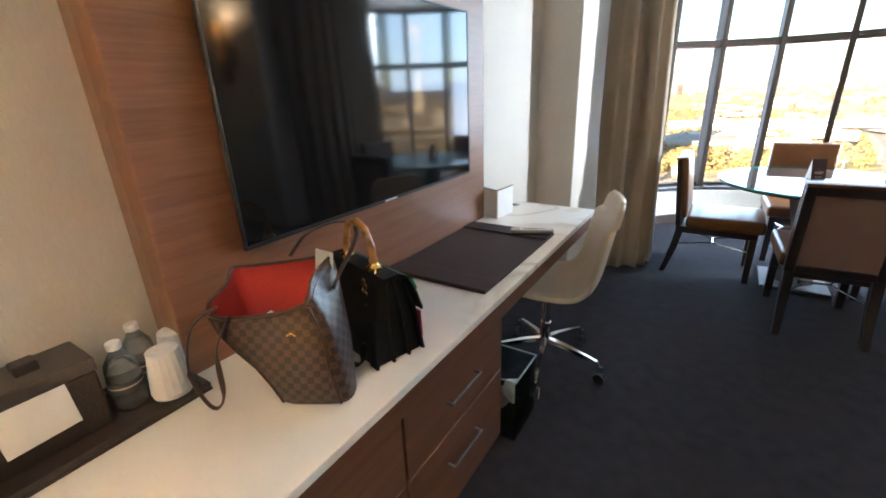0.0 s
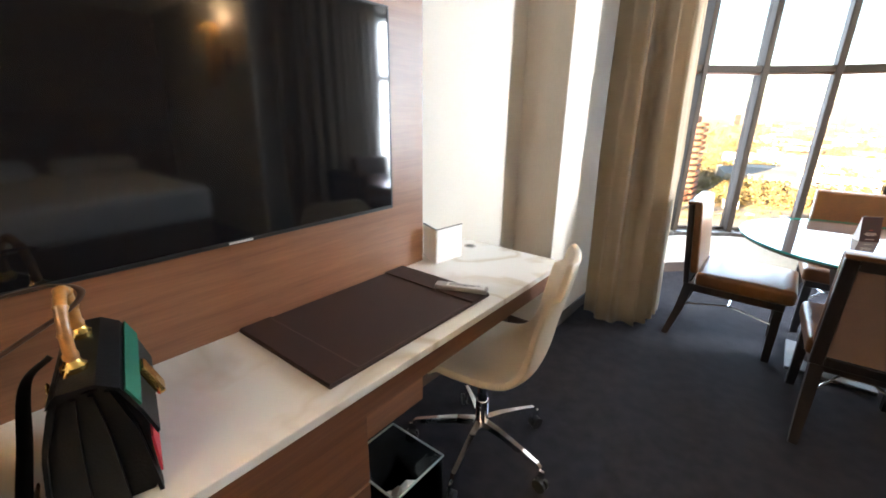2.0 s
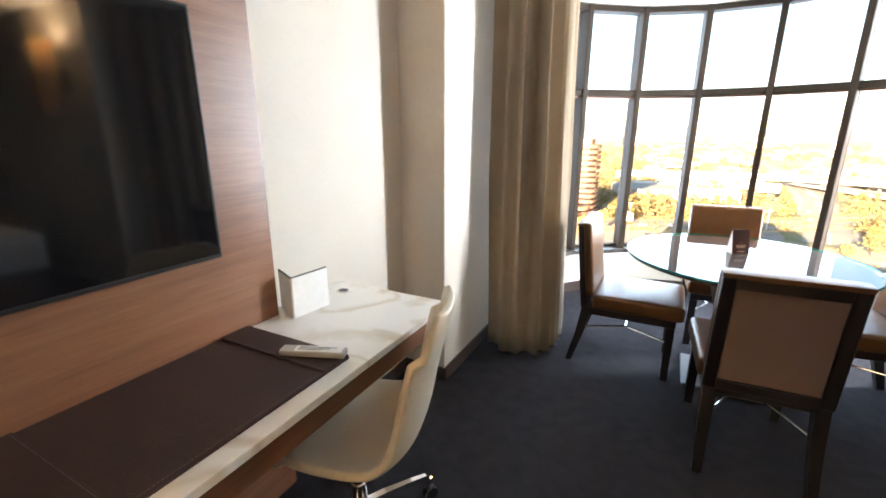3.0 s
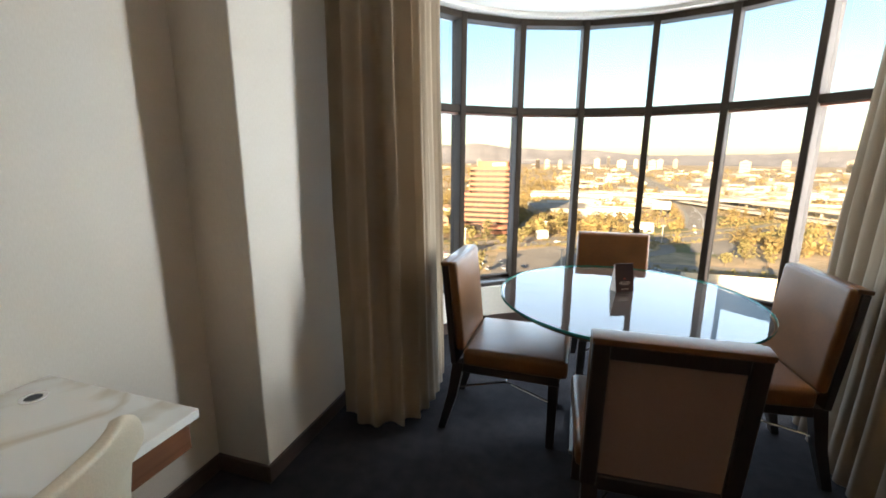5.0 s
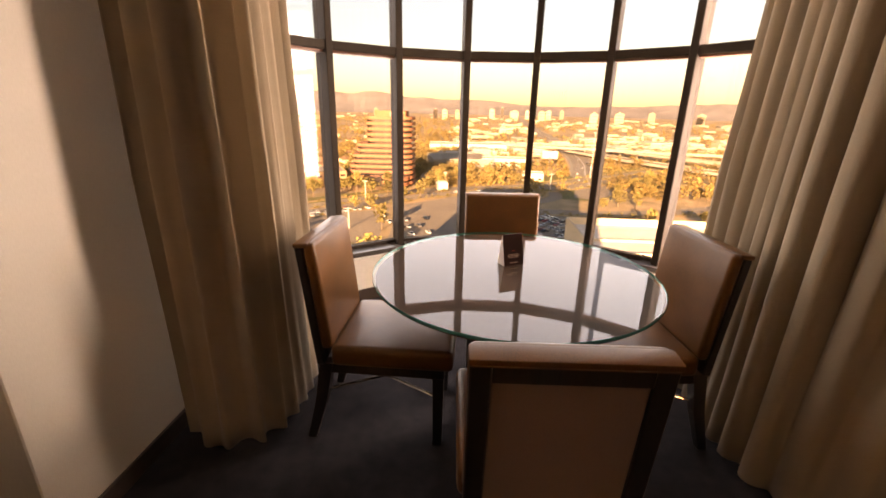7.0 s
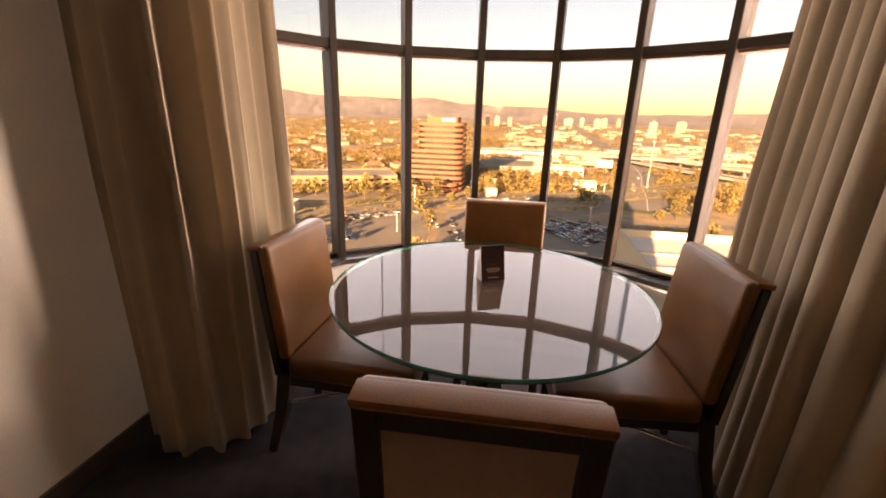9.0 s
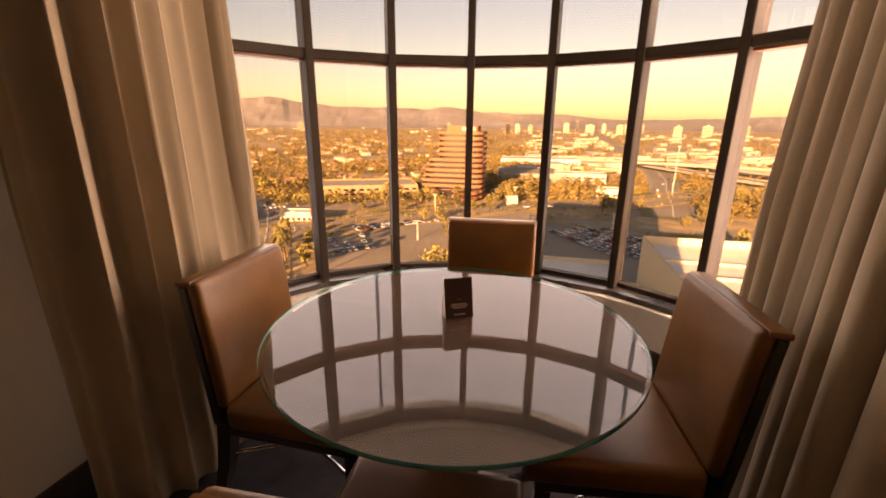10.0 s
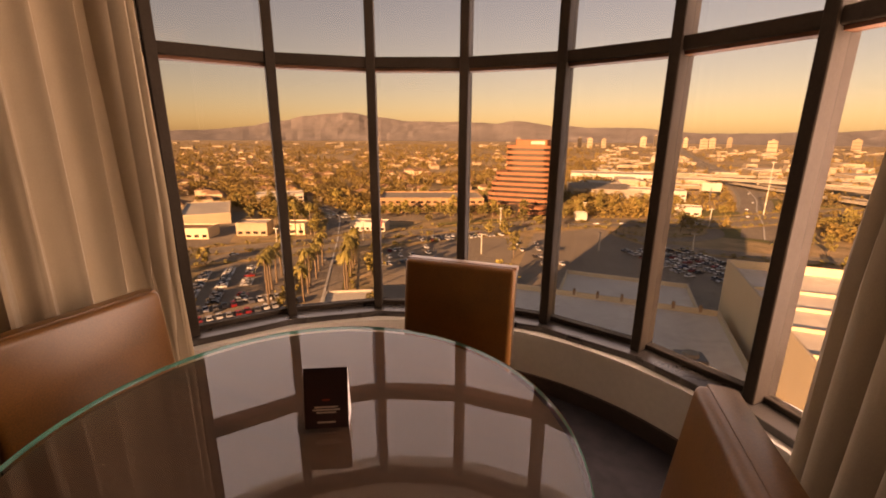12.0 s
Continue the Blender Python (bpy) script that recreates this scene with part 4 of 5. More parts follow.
def top_handle_bag():
    ob = thing("handbag", "black leather flap handbag with bamboo handle and striped front", "handbag", (-0.770, 0.850, 0.76), -16)
    ob.scale = (1.10, 1.12, 1.10)
    # y: from the back (-) to the front flap (+); x: the bag's width
    sec = [(0.066, 0.0), (0.070, 0.006), (0.058, 0.12), (0.040, 0.185), (0.030, 0.205)]
    W = 0.128
    bm = loft([[(-W * f, -d, z), (W * f, -d, z), (W * f, d, z), (-W * f, d, z)] for (d, z), f in zip(sec, (1, 1, 0.95, 0.90, 0.88))])
    bmesh.ops.bevel(bm, geom=list(bm.edges), offset=0.006, segments=2, affect="EDGES")
    part("body", bm, M_BLKLEATHER, ob, smooth=True)
    for sx in (-1, 1):
        for k, y in enumerate((-0.066, -0.02, 0.024, 0.066)):
            ring = [[(sx * (W + 0.012), y * 1.02 - 0.003, 0.0), (sx * (W - 0.02), y * 1.02 - 0.003, 0.0), (sx * (W - 0.02), y * 1.02 + 0.003, 0.0), (sx * (W + 0.012), y * 1.02 + 0.003, 0.0)],
                    [(sx * (W + 0.004), y * 0.8 - 0.003, 0.12), (sx * (W - 0.03), y * 0.8 - 0.003, 0.12), (sx * (W - 0.03), y * 0.8 + 0.003, 0.12), (sx * (W + 0.004), y * 0.8 + 0.003, 0.12)],
                    [(sx * (W - 0.008), y * 0.45 - 0.003, 0.195), (sx * (W - 0.04), y * 0.45 - 0.003, 0.195), (sx * (W - 0.04), y * 0.45 + 0.003, 0.195), (sx * (W - 0.008), y * 0.45 + 0.003, 0.195)]]
            part("gusset_fold", loft(ring), M_BLKLEATHER, ob)
    flap_line = [(-0.034, 0.200), (-0.024, 0.215), (0.020, 0.216), (0.046, 0.200), (0.068, 0.150), (0.082, 0.105)]
    ring = [[(x, y, z) for y, z in flap_line] + [(x, y - 0.004, z - 0.004) for y, z in flap_line[::-1]] for x in (-W, W)]
    part("flap", loft(ring), M_BLKLEATHER, ob, "black leather flap")
    strip = [(0.0500, 0.196), (0.0645, 0.163), (0.0615, 0.160), (0.0470, 0.193)]
    part("green_stripe", loft([[(x, y + 0.003, z + 0.001) for y, z in strip] for x in (-W - 0.001, W + 0.001)]), M_GREENWEB, ob, "green webbing stripe")
    strip = [(0.0722, 0.10), (0.0742, 0.03), (0.0705, 0.03), (0.0685, 0.10)]
    part("red_stripe", loft([[(x, y, z) for y, z in strip] for x in (-0.118, 0.130)]), M_REDWEB, ob, "red webbing stripe")
    part("clasp", moved(box((-0.02, -0.006, -0.035), (0.02, 0.008, 0.03), 0.005), pose(0, 0.078, 0.135, 22)), M_GOLD, ob, "gold clasp")
    arch = spline([(0.062, -0.006, 0.222), (0.060, -0.006, 0.262), (0.040, -0.006, 0.305), (0.0, -0.006, 0.322), (-0.040, -0.006, 0.305), (-0.060, -0.006, 0.262), (-0.062, -0.006, 0.222)], 8)
    part("handle", tube(arch, lambda u: 0.0085 + 0.0022 * (abs(math.sin(u * 22)) > 0.95), 10, 1.0, (0, 1, 0)), M_BAMBOO, ob, "curved burnt bamboo handle", True)
    for sx in (-1, 1):
        mt = part("handle_mount", moved(lathe([(0.007, 0), (0.017, 0.001), (0.017, 0.010), (0.012, 0.014), (0.010, 0.020)], 16), pose(sx * 0.062, -0.006, 0.214)), M_GOLD, ob, "gold handle mount", True)
        bm = tube([(sx * 0.062 + 0.02 * math.cos(a), -0.016 + 0.006 * math.sin(a), 0.214 + 0.014 * math.sin(a)) for a in (k * 0.5236 for k in range(13))], 0.0028, 6)
        part("ring", bm, M_GOLD, mt, "gold ring")
    for k in range(5):
        a = 0.6 * k
        bm = tube([(0.066 + 0.012 * k * 0.5 + 0.007 * math.cos(t), -0.040 - 0.002 * k + 0.004 * math.sin(t) * (k % 2), 0.196 - 0.014 * k + 0.008 * math.sin(t)) for t in (j * 0.6283 for j in range(11))], 0.0018, 5)
        part("chain_link", bm, M_GOLD, ob, "gold chain link")
    strap = spline([(-0.06, -0.05, 0.19), (-0.04, -0.085, 0.16), (0.00, -0.10, 0.07), (0.06, -0.105, 0.01), (0.10, -0.09, 0.012), (0.10, -0.075, 0.06)], 8)
    part("strap", tube(strap, 0.011, 8, 0.2), M_BLKLEATHER, ob, "black leather shoulder strap", True)
    return ob


top_handle_bag()

# ---- the bed side of the room, seen in the television ----
bed = thing("bed", "wide bed with smooth white bedding and a brown headboard", "bed", (3.2, 1.65, 0))
part("base", box((-1.0, -0.9, 0.04), (1.0, 0.9, 0.34), 0.01), M_HEAD, bed, "dark bed base")
part("mattress", rounded_pad((-1.02, -0.92, 0.34), (1.0, 0.92, 0.66), 0.06, 0.01), M_BEDDING, bed, "white covered mattress", True)
part("headboard", box((1.0, -1.0, 0.1), (1.09, 1.0, 1.35), 0.02), M_HEAD, bed, "brown upholstered headboard")
for y in (-0.45, 0.45):
    part("pillow", rounded_pad((0.5, y - 0.36, 0.67), (0.95, y + 0.36, 0.82), 0.06, 0.03), M_BEDDING, bed, "plump white pillow", True)
# not seen in the television: lamp assumed at the back for the warm light
tl = thing("floor_lamp", "unseen floor lamp with a warm cloth drum shade, assumed for the room's warm light", "lamp", (0.15, -1.3, 0))
part("foot", lathe([(0.14, 0), (0.14, 0.02), (0.02, 0.035), (0.012, 0.05)], 28), M_STEEL, tl, smooth=True)
part("pole", rod((0, 0, 0.04), (0, 0, 1.42), 0.011), M_STEEL, tl, smooth=True)
part("shade", lathe([(0.19, 1.38), (0.17, 1.66)], 36, False), M_SHADE, tl, "warm cloth drum shade", True)
sconce = thing("wall_sconce", "lit warm wall lamp beside the bed-side pier", "lamp", (2.5, YP, 1.86))
part("plate", box((-0.05, -0.02, -0.10), (0.05, 0.0, 0.10), 0.004, 1), M_STEEL, sconce)
part("arm", rod((0, -0.02, -0.06), (0, -0.10, -0.06), 0.008), M_STEEL, sconce)
part("shade", moved(lathe([(0.055, -0.28), (0.072, -0.279), (0.072, 0.30), (0.069, 0.30), (0.069, -0.276)], 28, False), pose(0, -0.15, 0)), M_SHADE, sconce, "warm cloth shade", True)
vent = thing("wall_speaker", "dark wall-mounted box on the bed-side pier", "speaker", (XR, 3.42, 2.02))
part("case", box((-0.06, -0.12, -0.075), (0.0, 0.12, 0.075), 0.008), M_BLACK, vent)
part("grille", box((-0.064, -0.11, -0.065), (-0.061, 0.11, 0.065), 0.001, 1), M_TEXT, vent)

# ---- the city below the window ----
GZ = -57.0
M_GROUND = mat("desert_ground", (0.42, 0.29, 0.165), 0.95, coarse=0.012, grain=0.09, vary=0.25, bump=0.0, second=(0.20, 0.155, 0.075))
M_ASPHALT = mat("asphalt", (0.26, 0.212, 0.160), 0.9, coarse=0.03, grain=0.8, vary=0.25, bump=0.0)
M_CONCRETE = mat("concrete", (0.30, 0.265, 0.215), 0.85, coarse=0.03, grain=0.6, vary=0.15, bump=0.0)
M_PAINTLINE = mat("road_paint", (0.55, 0.53, 0.48), 0.8, bump=0.0)
M_LAWN = mat("dry_lawn", (0.15, 0.14, 0.045), 0.95, coarse=0.06, grain=0.7, vary=0.3, bump=0.0)
M_VERGE = mat("planted_gravel", (0.46, 0.30, 0.15), 0.95, coarse=0.12, grain=0.9, vary=0.3, bump=0.0, second=(0.22, 0.17, 0.07))
M_STUCCO = mat("tan_stucco", (0.50, 0.40, 0.28), 0.9, coarse=0.05, grain=0.5, vary=0.12, bump=0.0, rand=0.25)
M_WHITEROOF = mat("white_roofing", (0.50, 0.46, 0.39), 0.9, coarse=0.05, grain=0.4, vary=0.15, bump=0.0, rand=0.15)
M_TILEROOF = mat("tile_roof", (0.30, 0.17, 0.10), 0.9, coarse=0.1, grain=2.0, vary=0.25, bump=0.0, rand=0.35)
M_SPANDREL = mat("pink_spandrel", (0.30, 0.125, 0.066), 0.8, coarse=0.05, grain=0.8, vary=0.08, bump=0.0)
M_DARKGLASS = mat("dark_window_band", (0.030, 0.022, 0.018), 0.2, coarse=0.1, grain=1.0, vary=0.3, bump=0.0)
M_BRICKTAN = mat("brown_stucco", (0.36, 0.22, 0.13), 0.9, coarse=0.04, grain=0.5, vary=0.12, bump=0.0)
M_PODIUM = mat("podium_roof", (0.84, 0.76, 0.65), 0.9, coarse=0.06, grain=0.5, vary=0.16, bump=0.0)
M_CREAMWALL = mat("cream_block_wall", (0.70, 0.57, 0.40), 0.85, coarse=0.05, grain=0.4, vary=0.07, bump=0.0)
M_LEAF = mat("tree_leaf", (0.20, 0.155, 0.045), 0.8, coarse=0.05, grain=0.4, vary=0.5, bump=0.0, rand=0.35)
M_LEAFFAR = mat("far_tree_leaf", (0.25, 0.17, 0.055), 0.9, coarse=0.02, grain=0.15, vary=0.5, bump=0.0)
M_PALM = mat("palm_frond", (0.21, 0.17, 0.05), 0.7, coarse=0.3, grain=2.0, vary=0.3, bump=0.0)
M_BARK = mat("bark", (0.16, 0.11, 0.07), 0.9, coarse=0.5, grain=4.0, vary=0.3, bump=0.0)
M_ROCK = mat("mountain_rock", (0.17, 0.155, 0.155), 1.0, coarse=0.004, grain=0.02, vary=0.25, bump=0.0)
M_TYRE = mat("tyre", (0.02, 0.02, 0.02), 0.8, bump=0.0)
M_CARGLASS = mat("car_glass", (0.02, 0.022, 0.025), 0.12, bump=0.0)
M_FACADE = mat("far_facade", (0.35, 0.28, 0.20), 0.85, coarse=0.02, grain=0.1, vary=0.1, bump=0.0, rand=0.3)
CARPAINT = [mat("car_" + n, c, 0.3, vary=0.03, bump=0.0, coat=0.6) for n, c in
            (("white", (0.70, 0.70, 0.68)), ("silver", (0.42, 0.42, 0.42)), ("black", (0.02, 0.02, 0.022)), ("red", (0.34, 0.02, 0.015)), ("blue", (0.03, 0.06, 0.16)), ("grey", (0.14, 0.14, 0.15)))]
R2, R3 = random.Random(21), random.Random(77)


def grid_sheet(x0, x1, y0, y1, z, n):
    bm = bmesh.new()
    v = [[bm.verts.new((x0 + (x1 - x0) * i / n, y0 + (y1 - y0) * j / n, z)) for i in range(n + 1)] for j in range(n + 1)]
    for j in range(n):
        for i in range(n):
            bm.faces.new((v[j][i], v[j][i + 1], v[j + 1][i + 1], v[j + 1][i]))
    return bm


setting("ground", grid_sheet(-4900, 4900, -600, 4900, GZ, 8), M_GROUND, "dry tan desert ground under the city, reaching the horizon")


def ribbon(pts, w, z, thick=0.0):
    """A flat band, or a deck where thick is given, along a line of (x, y)."""
    line = spline([(x, y, z) for x, y in pts], 8)
    bm = bmesh.new()
    rows = []
    for i, p in enumerate(line):
        t = (line[min(i + 1, len(line) - 1)] - line[max(i - 1, 0)]).normalized()
        s = Vector((t.y, -t.x, 0)) * w / 2
        row = [bm.verts.new(p - s), bm.verts.new(p + s)]
        if thick:
            row += [bm.verts.new(p + s - Vector((0, 0, thick))), bm.verts.new(p - s - Vector((0, 0, thick)))]
        rows.append(row)
    for a, b in zip(rows, rows[1:]):
        n = len(a)
        for k in range(n if thick else 1):
            bm.faces.new((a[k], a[(k + 1) % n], b[(k + 1) % n], b[k]))
    bmesh.ops.recalc_face_normals(bm, faces=bm.faces)
    if not thick and bm.faces and sum(f.normal.z for f in bm.faces) < 0:
        bmesh.ops.reverse_faces(bm, faces=bm.faces)
    return bm


ROADS = [  # line, width
    ([(-420, -120), (-190, 140), (-104, 232), (-30, 305), (60, 345), (160, 430), (260, 520)], 26),
    ([(-60, 60), (-87, 109), (-122, 165), (-157, 219), (-196, 270), (-250, 300), (-330, 330)], 13),
    ([(6, 290), (30, 262), (74, 258), (130, 270), (190, 300)], 12),
    ([(60, 345), (58, 300), (20, 275), (-20, 296)], 9),
    ([(84, 300), (104, 400), (148, 705), (217, 1888), (420, 4400)], 24),
    ([(-700, 420), (-330, 640), (60, 960), (420, 1250)], 16),
    ([(-900, 900), (-300, 1500), (300, 2100)], 18),
]
for k, (pts, w) in enumerate(ROADS):
    setting("road_%d" % (k + 1), ribbon(pts, w, GZ + 0.10 + 0.012 * k), M_ASPHALT, "dark asphalt street of the city below")
for k, (pts, w) in enumerate(ROADS[:2] + ROADS[4:5]):
    setting("pavement_%d" % (2 * k + 1), ribbon(pts, w + 7, GZ + 0.03 + 0.004 * k), M_CONCRETE, "pale concrete kerb and pavement")
    setting("road_marking_%d" % (k + 1), ribbon(pts, 0.9, GZ + 0.24 + 0.012 * k), M_PAINTLINE, "pale painted lane line")


def beside(pts, off):
    """The line that runs off metres to the right of a road's line."""
    line = spline([(x, y, 0) for x, y in pts], 4)
    out = []
    for i, p in enumerate(line):
        t = (line[min(i + 1, len(line) - 1)] - line[max(i - 1, 0)]).normalized()
        out.append((p.x + off * t.y, p.y - off * t.x))
    return out


def patch(name, corners, z, material, label):
    bm = bmesh.new()
    f = bm.faces.new([bm.verts.new((x, y, z)) for x, y in corners])
    bm.normal_update()
    if f.normal.z < 0:
        f.normal_flip()
    return setting(name, bm, material, label)


LOTS = {
    "east": [(-34, 150), (62, 150), (72, 250), (30, 262), (-14, 290), (-44, 262)],
    "west": [(-172, 140), (-100, 60), (-70, 78), (-118, 150), (-134, 176)],
    "mid": [(-108, 190), (-76, 130), (-38, 150), (-48, 250), (-84, 232)],
    "far": [(-205, 250), (-172, 232), (-95, 300), (-118, 318)],
    "strip": [(-330, 190), (-215, 130), (-190, 165), (-262, 250)],
}
for k, (n, c) in enumerate(LOTS.items()):
    patch("parking_lot_" + n, c, GZ + 0.06 + 0.004 * k, M_ASPHALT, "dark asphalt parking lot with parked cars")
LAWNS = [[(64, 352), (100, 352), (104, 398), (80, 420), (40, 380)], [(62, 300), (84, 292), (96, 338), (62, 338)], [(114, 360), (170, 380), (210, 460), (130, 520)],
         [(-100, 252), (-46, 300), (-60, 316), (-112, 268)], [(-128, 178), (-108, 200), (-120, 214), (-140, 190)], [(-90, 120), (-84, 124), (-112, 168), (-118, 164)]]
for k, c in enumerate(LAWNS):
    patch("lawn_%d" % (k + 1), c, GZ + 0.085, M_LAWN, "dry green and gold planted verge")

VERGES = [(0, 17.5, 5.0), (0, -17.5, 5.0), (0, 0.0, 3.0), (1, 10.0, 4.0), (1, -10.0, 4.0), (2, 9.0, 4.0), (3, 7.5, 4.0)]  # road, offset, width
for k, (road, off, w) in enumerate(VERGES):
    line = beside(ROADS[road][0], off)
    setting("verge_%d" % (k + 1), ribbon(line[::2], w, GZ + 0.27 + 0.006 * k), M_VERGE, "tan gravel and dry planting along the street")

# elevated roads of the interchange
for k, (pts, w, z) in enumerate((([(40, 640), (150, 600), (260, 560), (480, 500)], 8, -47.5), ([(130, 640), (190, 500), (250, 400), (340, 300), (460, 190)], 20, -52), ([(170, 640), (236, 520), (300, 420), (420, 300)], 14, -48.5), ([(20, 720), (160, 700), (420, 690)], 12, -50))):
    fly = thing("flyover", "pale concrete elevated road of the freeway interchange", "flyover", group="freeway flyovers")
    part("deck", ribbon(pts, w, z, 1.6), M_CONCRETE, fly)
    part("lanes", ribbon(pts, w - 1.6, z + 0.05), M_ASPHALT, fly, "dark asphalt lanes")
    line = spline([(x, y, 0) for x, y in pts], 8)
    for side in (-1, 1):
        edge = []
        for i, p in enumerate(line):
            t = (line[min(i + 1, len(line) - 1)] - line[max(i - 1, 0)]).normalized()
            edge.append((p.x + side * t.y * (w / 2 - 0.3), p.y - side * t.x * (w / 2 - 0.3)))
        part("barrier", ribbon(edge[::4] + [edge[-1]], 0.6, z + 1.1, 1.05), M_CONCRETE, fly, "pale concrete barrier")
    for i in range(3, len(line) - 1, 5):
        part("pier", rod((line[i].x, line[i].y, GZ), (line[i].x, line[i].y, z - 1.5), 1.2, seg=8), M_CONCRETE, fly)

# our own hotel, above, below and beside the room; it throws the long shadow
hotel = thing("hotel_tower", "tall stucco hotel tower that holds the room", "building", kind="structure")
part("lower_storeys", box((-60, -24, GZ), (6, 3.1, -0.3)), M_STUCCO, hotel)
part("upper_storeys", box((-60, -24, ZC + 0.3), (6, 3.1, 15)), M_STUCCO, hotel)
part("roof_house", box((-26, -20, 15), (-8, -2, 21)), M_STUCCO, hotel)
part("west_rooms", box((-60, -24, -0.3), (XL - 0.5, 3.1, ZC + 0.3)), M_STUCCO, hotel)
part("east_rooms", box((XE + 0.5, -24, -0.3), (6, 3.1, ZC + 0.3)), M_STUCCO, hotel)
part("south_rooms", box((XL - 0.5, -24, -0.3), (XE + 0.5, YB - 0.5, ZC + 0.3)), M_STUCCO, hotel)
part("bay_above", moved(lathe([(1.95, ZC + 0.25), (1.95, 15)], 24), pose(BX, BY - 0.2, 0)), M_STUCCO, hotel)
part("bay_below", moved(lathe([(1.95, GZ), (1.95, -0.3)], 24), pose(BX, BY - 0.2, 0)), M_STUCCO, hotel)


def building(name, label, x0, x1, y0, y1, z1, wall, roof, turn=0.0, parapet=0.8, group="", windows=0, storey=3.6):
    """A flat-roofed block on the ground with a parapet; windows: openings along each long front."""
    cx, cy = (x0 + x1) / 2, (y0 + y1) / 2
    a, b = abs(x1 - x0) / 2, abs(y1 - y0) / 2
    h = z1 - GZ
    ob = thing(name, label, "building", (cx, cy, GZ), turn, group)
    part("wall", box((-a, -b, 0), (a, b, h)), wall, ob)
    part("roof", box((-a + 0.4, -b + 0.4, h + 0.02), (a - 0.4, b - 0.4, h + 0.12)), roof, ob)
    bm = box((-a, -b, h), (a, -b + 0.4, h + parapet))
    add_box(bm, (-a, b - 0.4, h), (a, b, h + parapet)), add_box(bm, (-a, -b + 0.4, h), (-a + 0.4, b - 0.4, h + parapet)), add_box(bm, (a - 0.4, -b + 0.4, h), (a, b - 0.4, h + parapet))
    part("parapet", bm, wall, ob)
    for i in range(windows):
        w = 2 * a / windows
        for s in range(max(1, int(h / storey))):
            part("window", box((-a + w * (i + 0.2), -b - 0.08, s * storey + 1.0), (-a + w * (i + 0.8), -b + 0.2, s * storey + 2.6)), M_DARKGLASS, ob)
    return ob


# striped office tower with stepped, rounded ends
office = thing("office_tower", "office tower with pink spandrel bands and dark window strips", "building", (-66, 338, GZ), 0)


def stadium(xa, xb, d, r):
    pts = []
    for cx, cy, a0 in ((xb - r, d - r, 0), (xa + r, d - r, 90), (xa + r, -d + r, 180), (xb - r, -d + r, 270)):
        pts += [(cx + r * math.cos(radians(a0 + k * 15)), cy + r * math.sin(radians(a0 + k * 15))) for k in range(7)]
    return pts


for k in range(13):
    xa = -28 if k < 4 else (-25.5 if k < 6 else (-22 if k < 8 else -14.5))
    xb = 21
    z = 3.95 * k
    part("window_strip", prism(stadium(xa + 0.7, xb - 0.7, 12.3, 6), z, z + 1.9), M_DARKGLASS, office, "dark recessed window strip")
    part("spandrel", prism(stadium(xa, xb, 13, 6.5), z + 1.9, z + 3.95), M_SPANDREL, office)
part("roof_house", prism(stadium(-8, 16, 8, 2), 51.35, 55.5), M_SPANDREL, office)
part("roof_sign", box((4, -8.3, 52.2), (14, -8.05, 54.4)), M_WHITEROOF, office, "pale plain sign panel")
for k in range(2):
    part("drum_strip", moved(prism(stadium(-9, 9, 8.2, 8), 3.9 * k, 3.9 * k + 1.5), pose(9, -12, 0.02)), M_DARKGLASS, office)
    part("drum_spandrel", moved(prism(stadium(-9.6, 9.6, 8.8, 8.5), 3.9 * k + 1.5, 3.9 * k + 3.9), pose(9, -12, 0.02)), M_SPANDREL, office)
part("entrance", box((-12, -13.4, 0.1), (-2, -12.2, 7.6)), M_DARKGLASS, office, "dark recessed entrance")

building("parking_deck", "long low brown parking deck beside the office tower", -178, -98, 300, 338, -46, M_BRICKTAN, M_CONCRETE, 25, 1.0, windows=14, storey=3.4)
building("retail_block", "low tan shop building beside the street", -300, -240, 205, 235, -50.5, M_STUCCO, M_WHITEROOF, -42, windows=8)
building("retail_block", "long cream restaurant building beside the street", -240, -214, 166, 180, -51.5, M_CREAMWALL, M_TILEROOF, 25, windows=6)
building("retail_block", "white shop with a black window band", -153, -131, 226, 238, -52, M_WHITEROOF, M_WHITEROOF, 15, windows=7)
building("retail_block", "white two-storey shop building with a flat roof", -290, -252, 284, 304, -48.5, M_WHITEROOF, M_WHITEROOF, 42, windows=7)
building("retail_block", "low tan shop wing with a small upper floor", -208, -190, 188, 200, -50, M_STUCCO, M_WHITEROOF, 25, windows=4)
building("retail_block", "small tan corner shop with a flat roof", -186, -172, 200, 212, -51, M_CREAMWALL, M_STUCCO, 25, windows=3)
sign = thing("shop_sign", "tall red and white roadside sign panel", "sign", (-130, 224, GZ))
part("post", rod((0, 0, 0), (0, 0, 9), 0.25, seg=8), M_STEEL, sign)
part("panel", box((-1.2, -0.2, 4.5), (1.2, 0.2, 9.0), 0.05, 1), M_REDPRINT, sign, "plain red panel")
building("dark_roof_hall", "wide low hall with a dark roof", -46, 16, 440, 505, -48.5, M_CONCRETE, M_ASPHALT, 12)
building("white_row", "long white low office row", -62, 44, 610, 655, -47, M_WHITEROOF, M_WHITEROOF, 6, windows=18)
building("white_row", "white two-storey office block by the freeway", 10, 60, 452, 474, -48, M_WHITEROOF, M_WHITEROOF, 0, windows=9)
building("white_row", "small white office block by the freeway", 44, 62, 372, 386, -51, M_WHITEROOF, M_WHITEROOF, -8, windows=3)
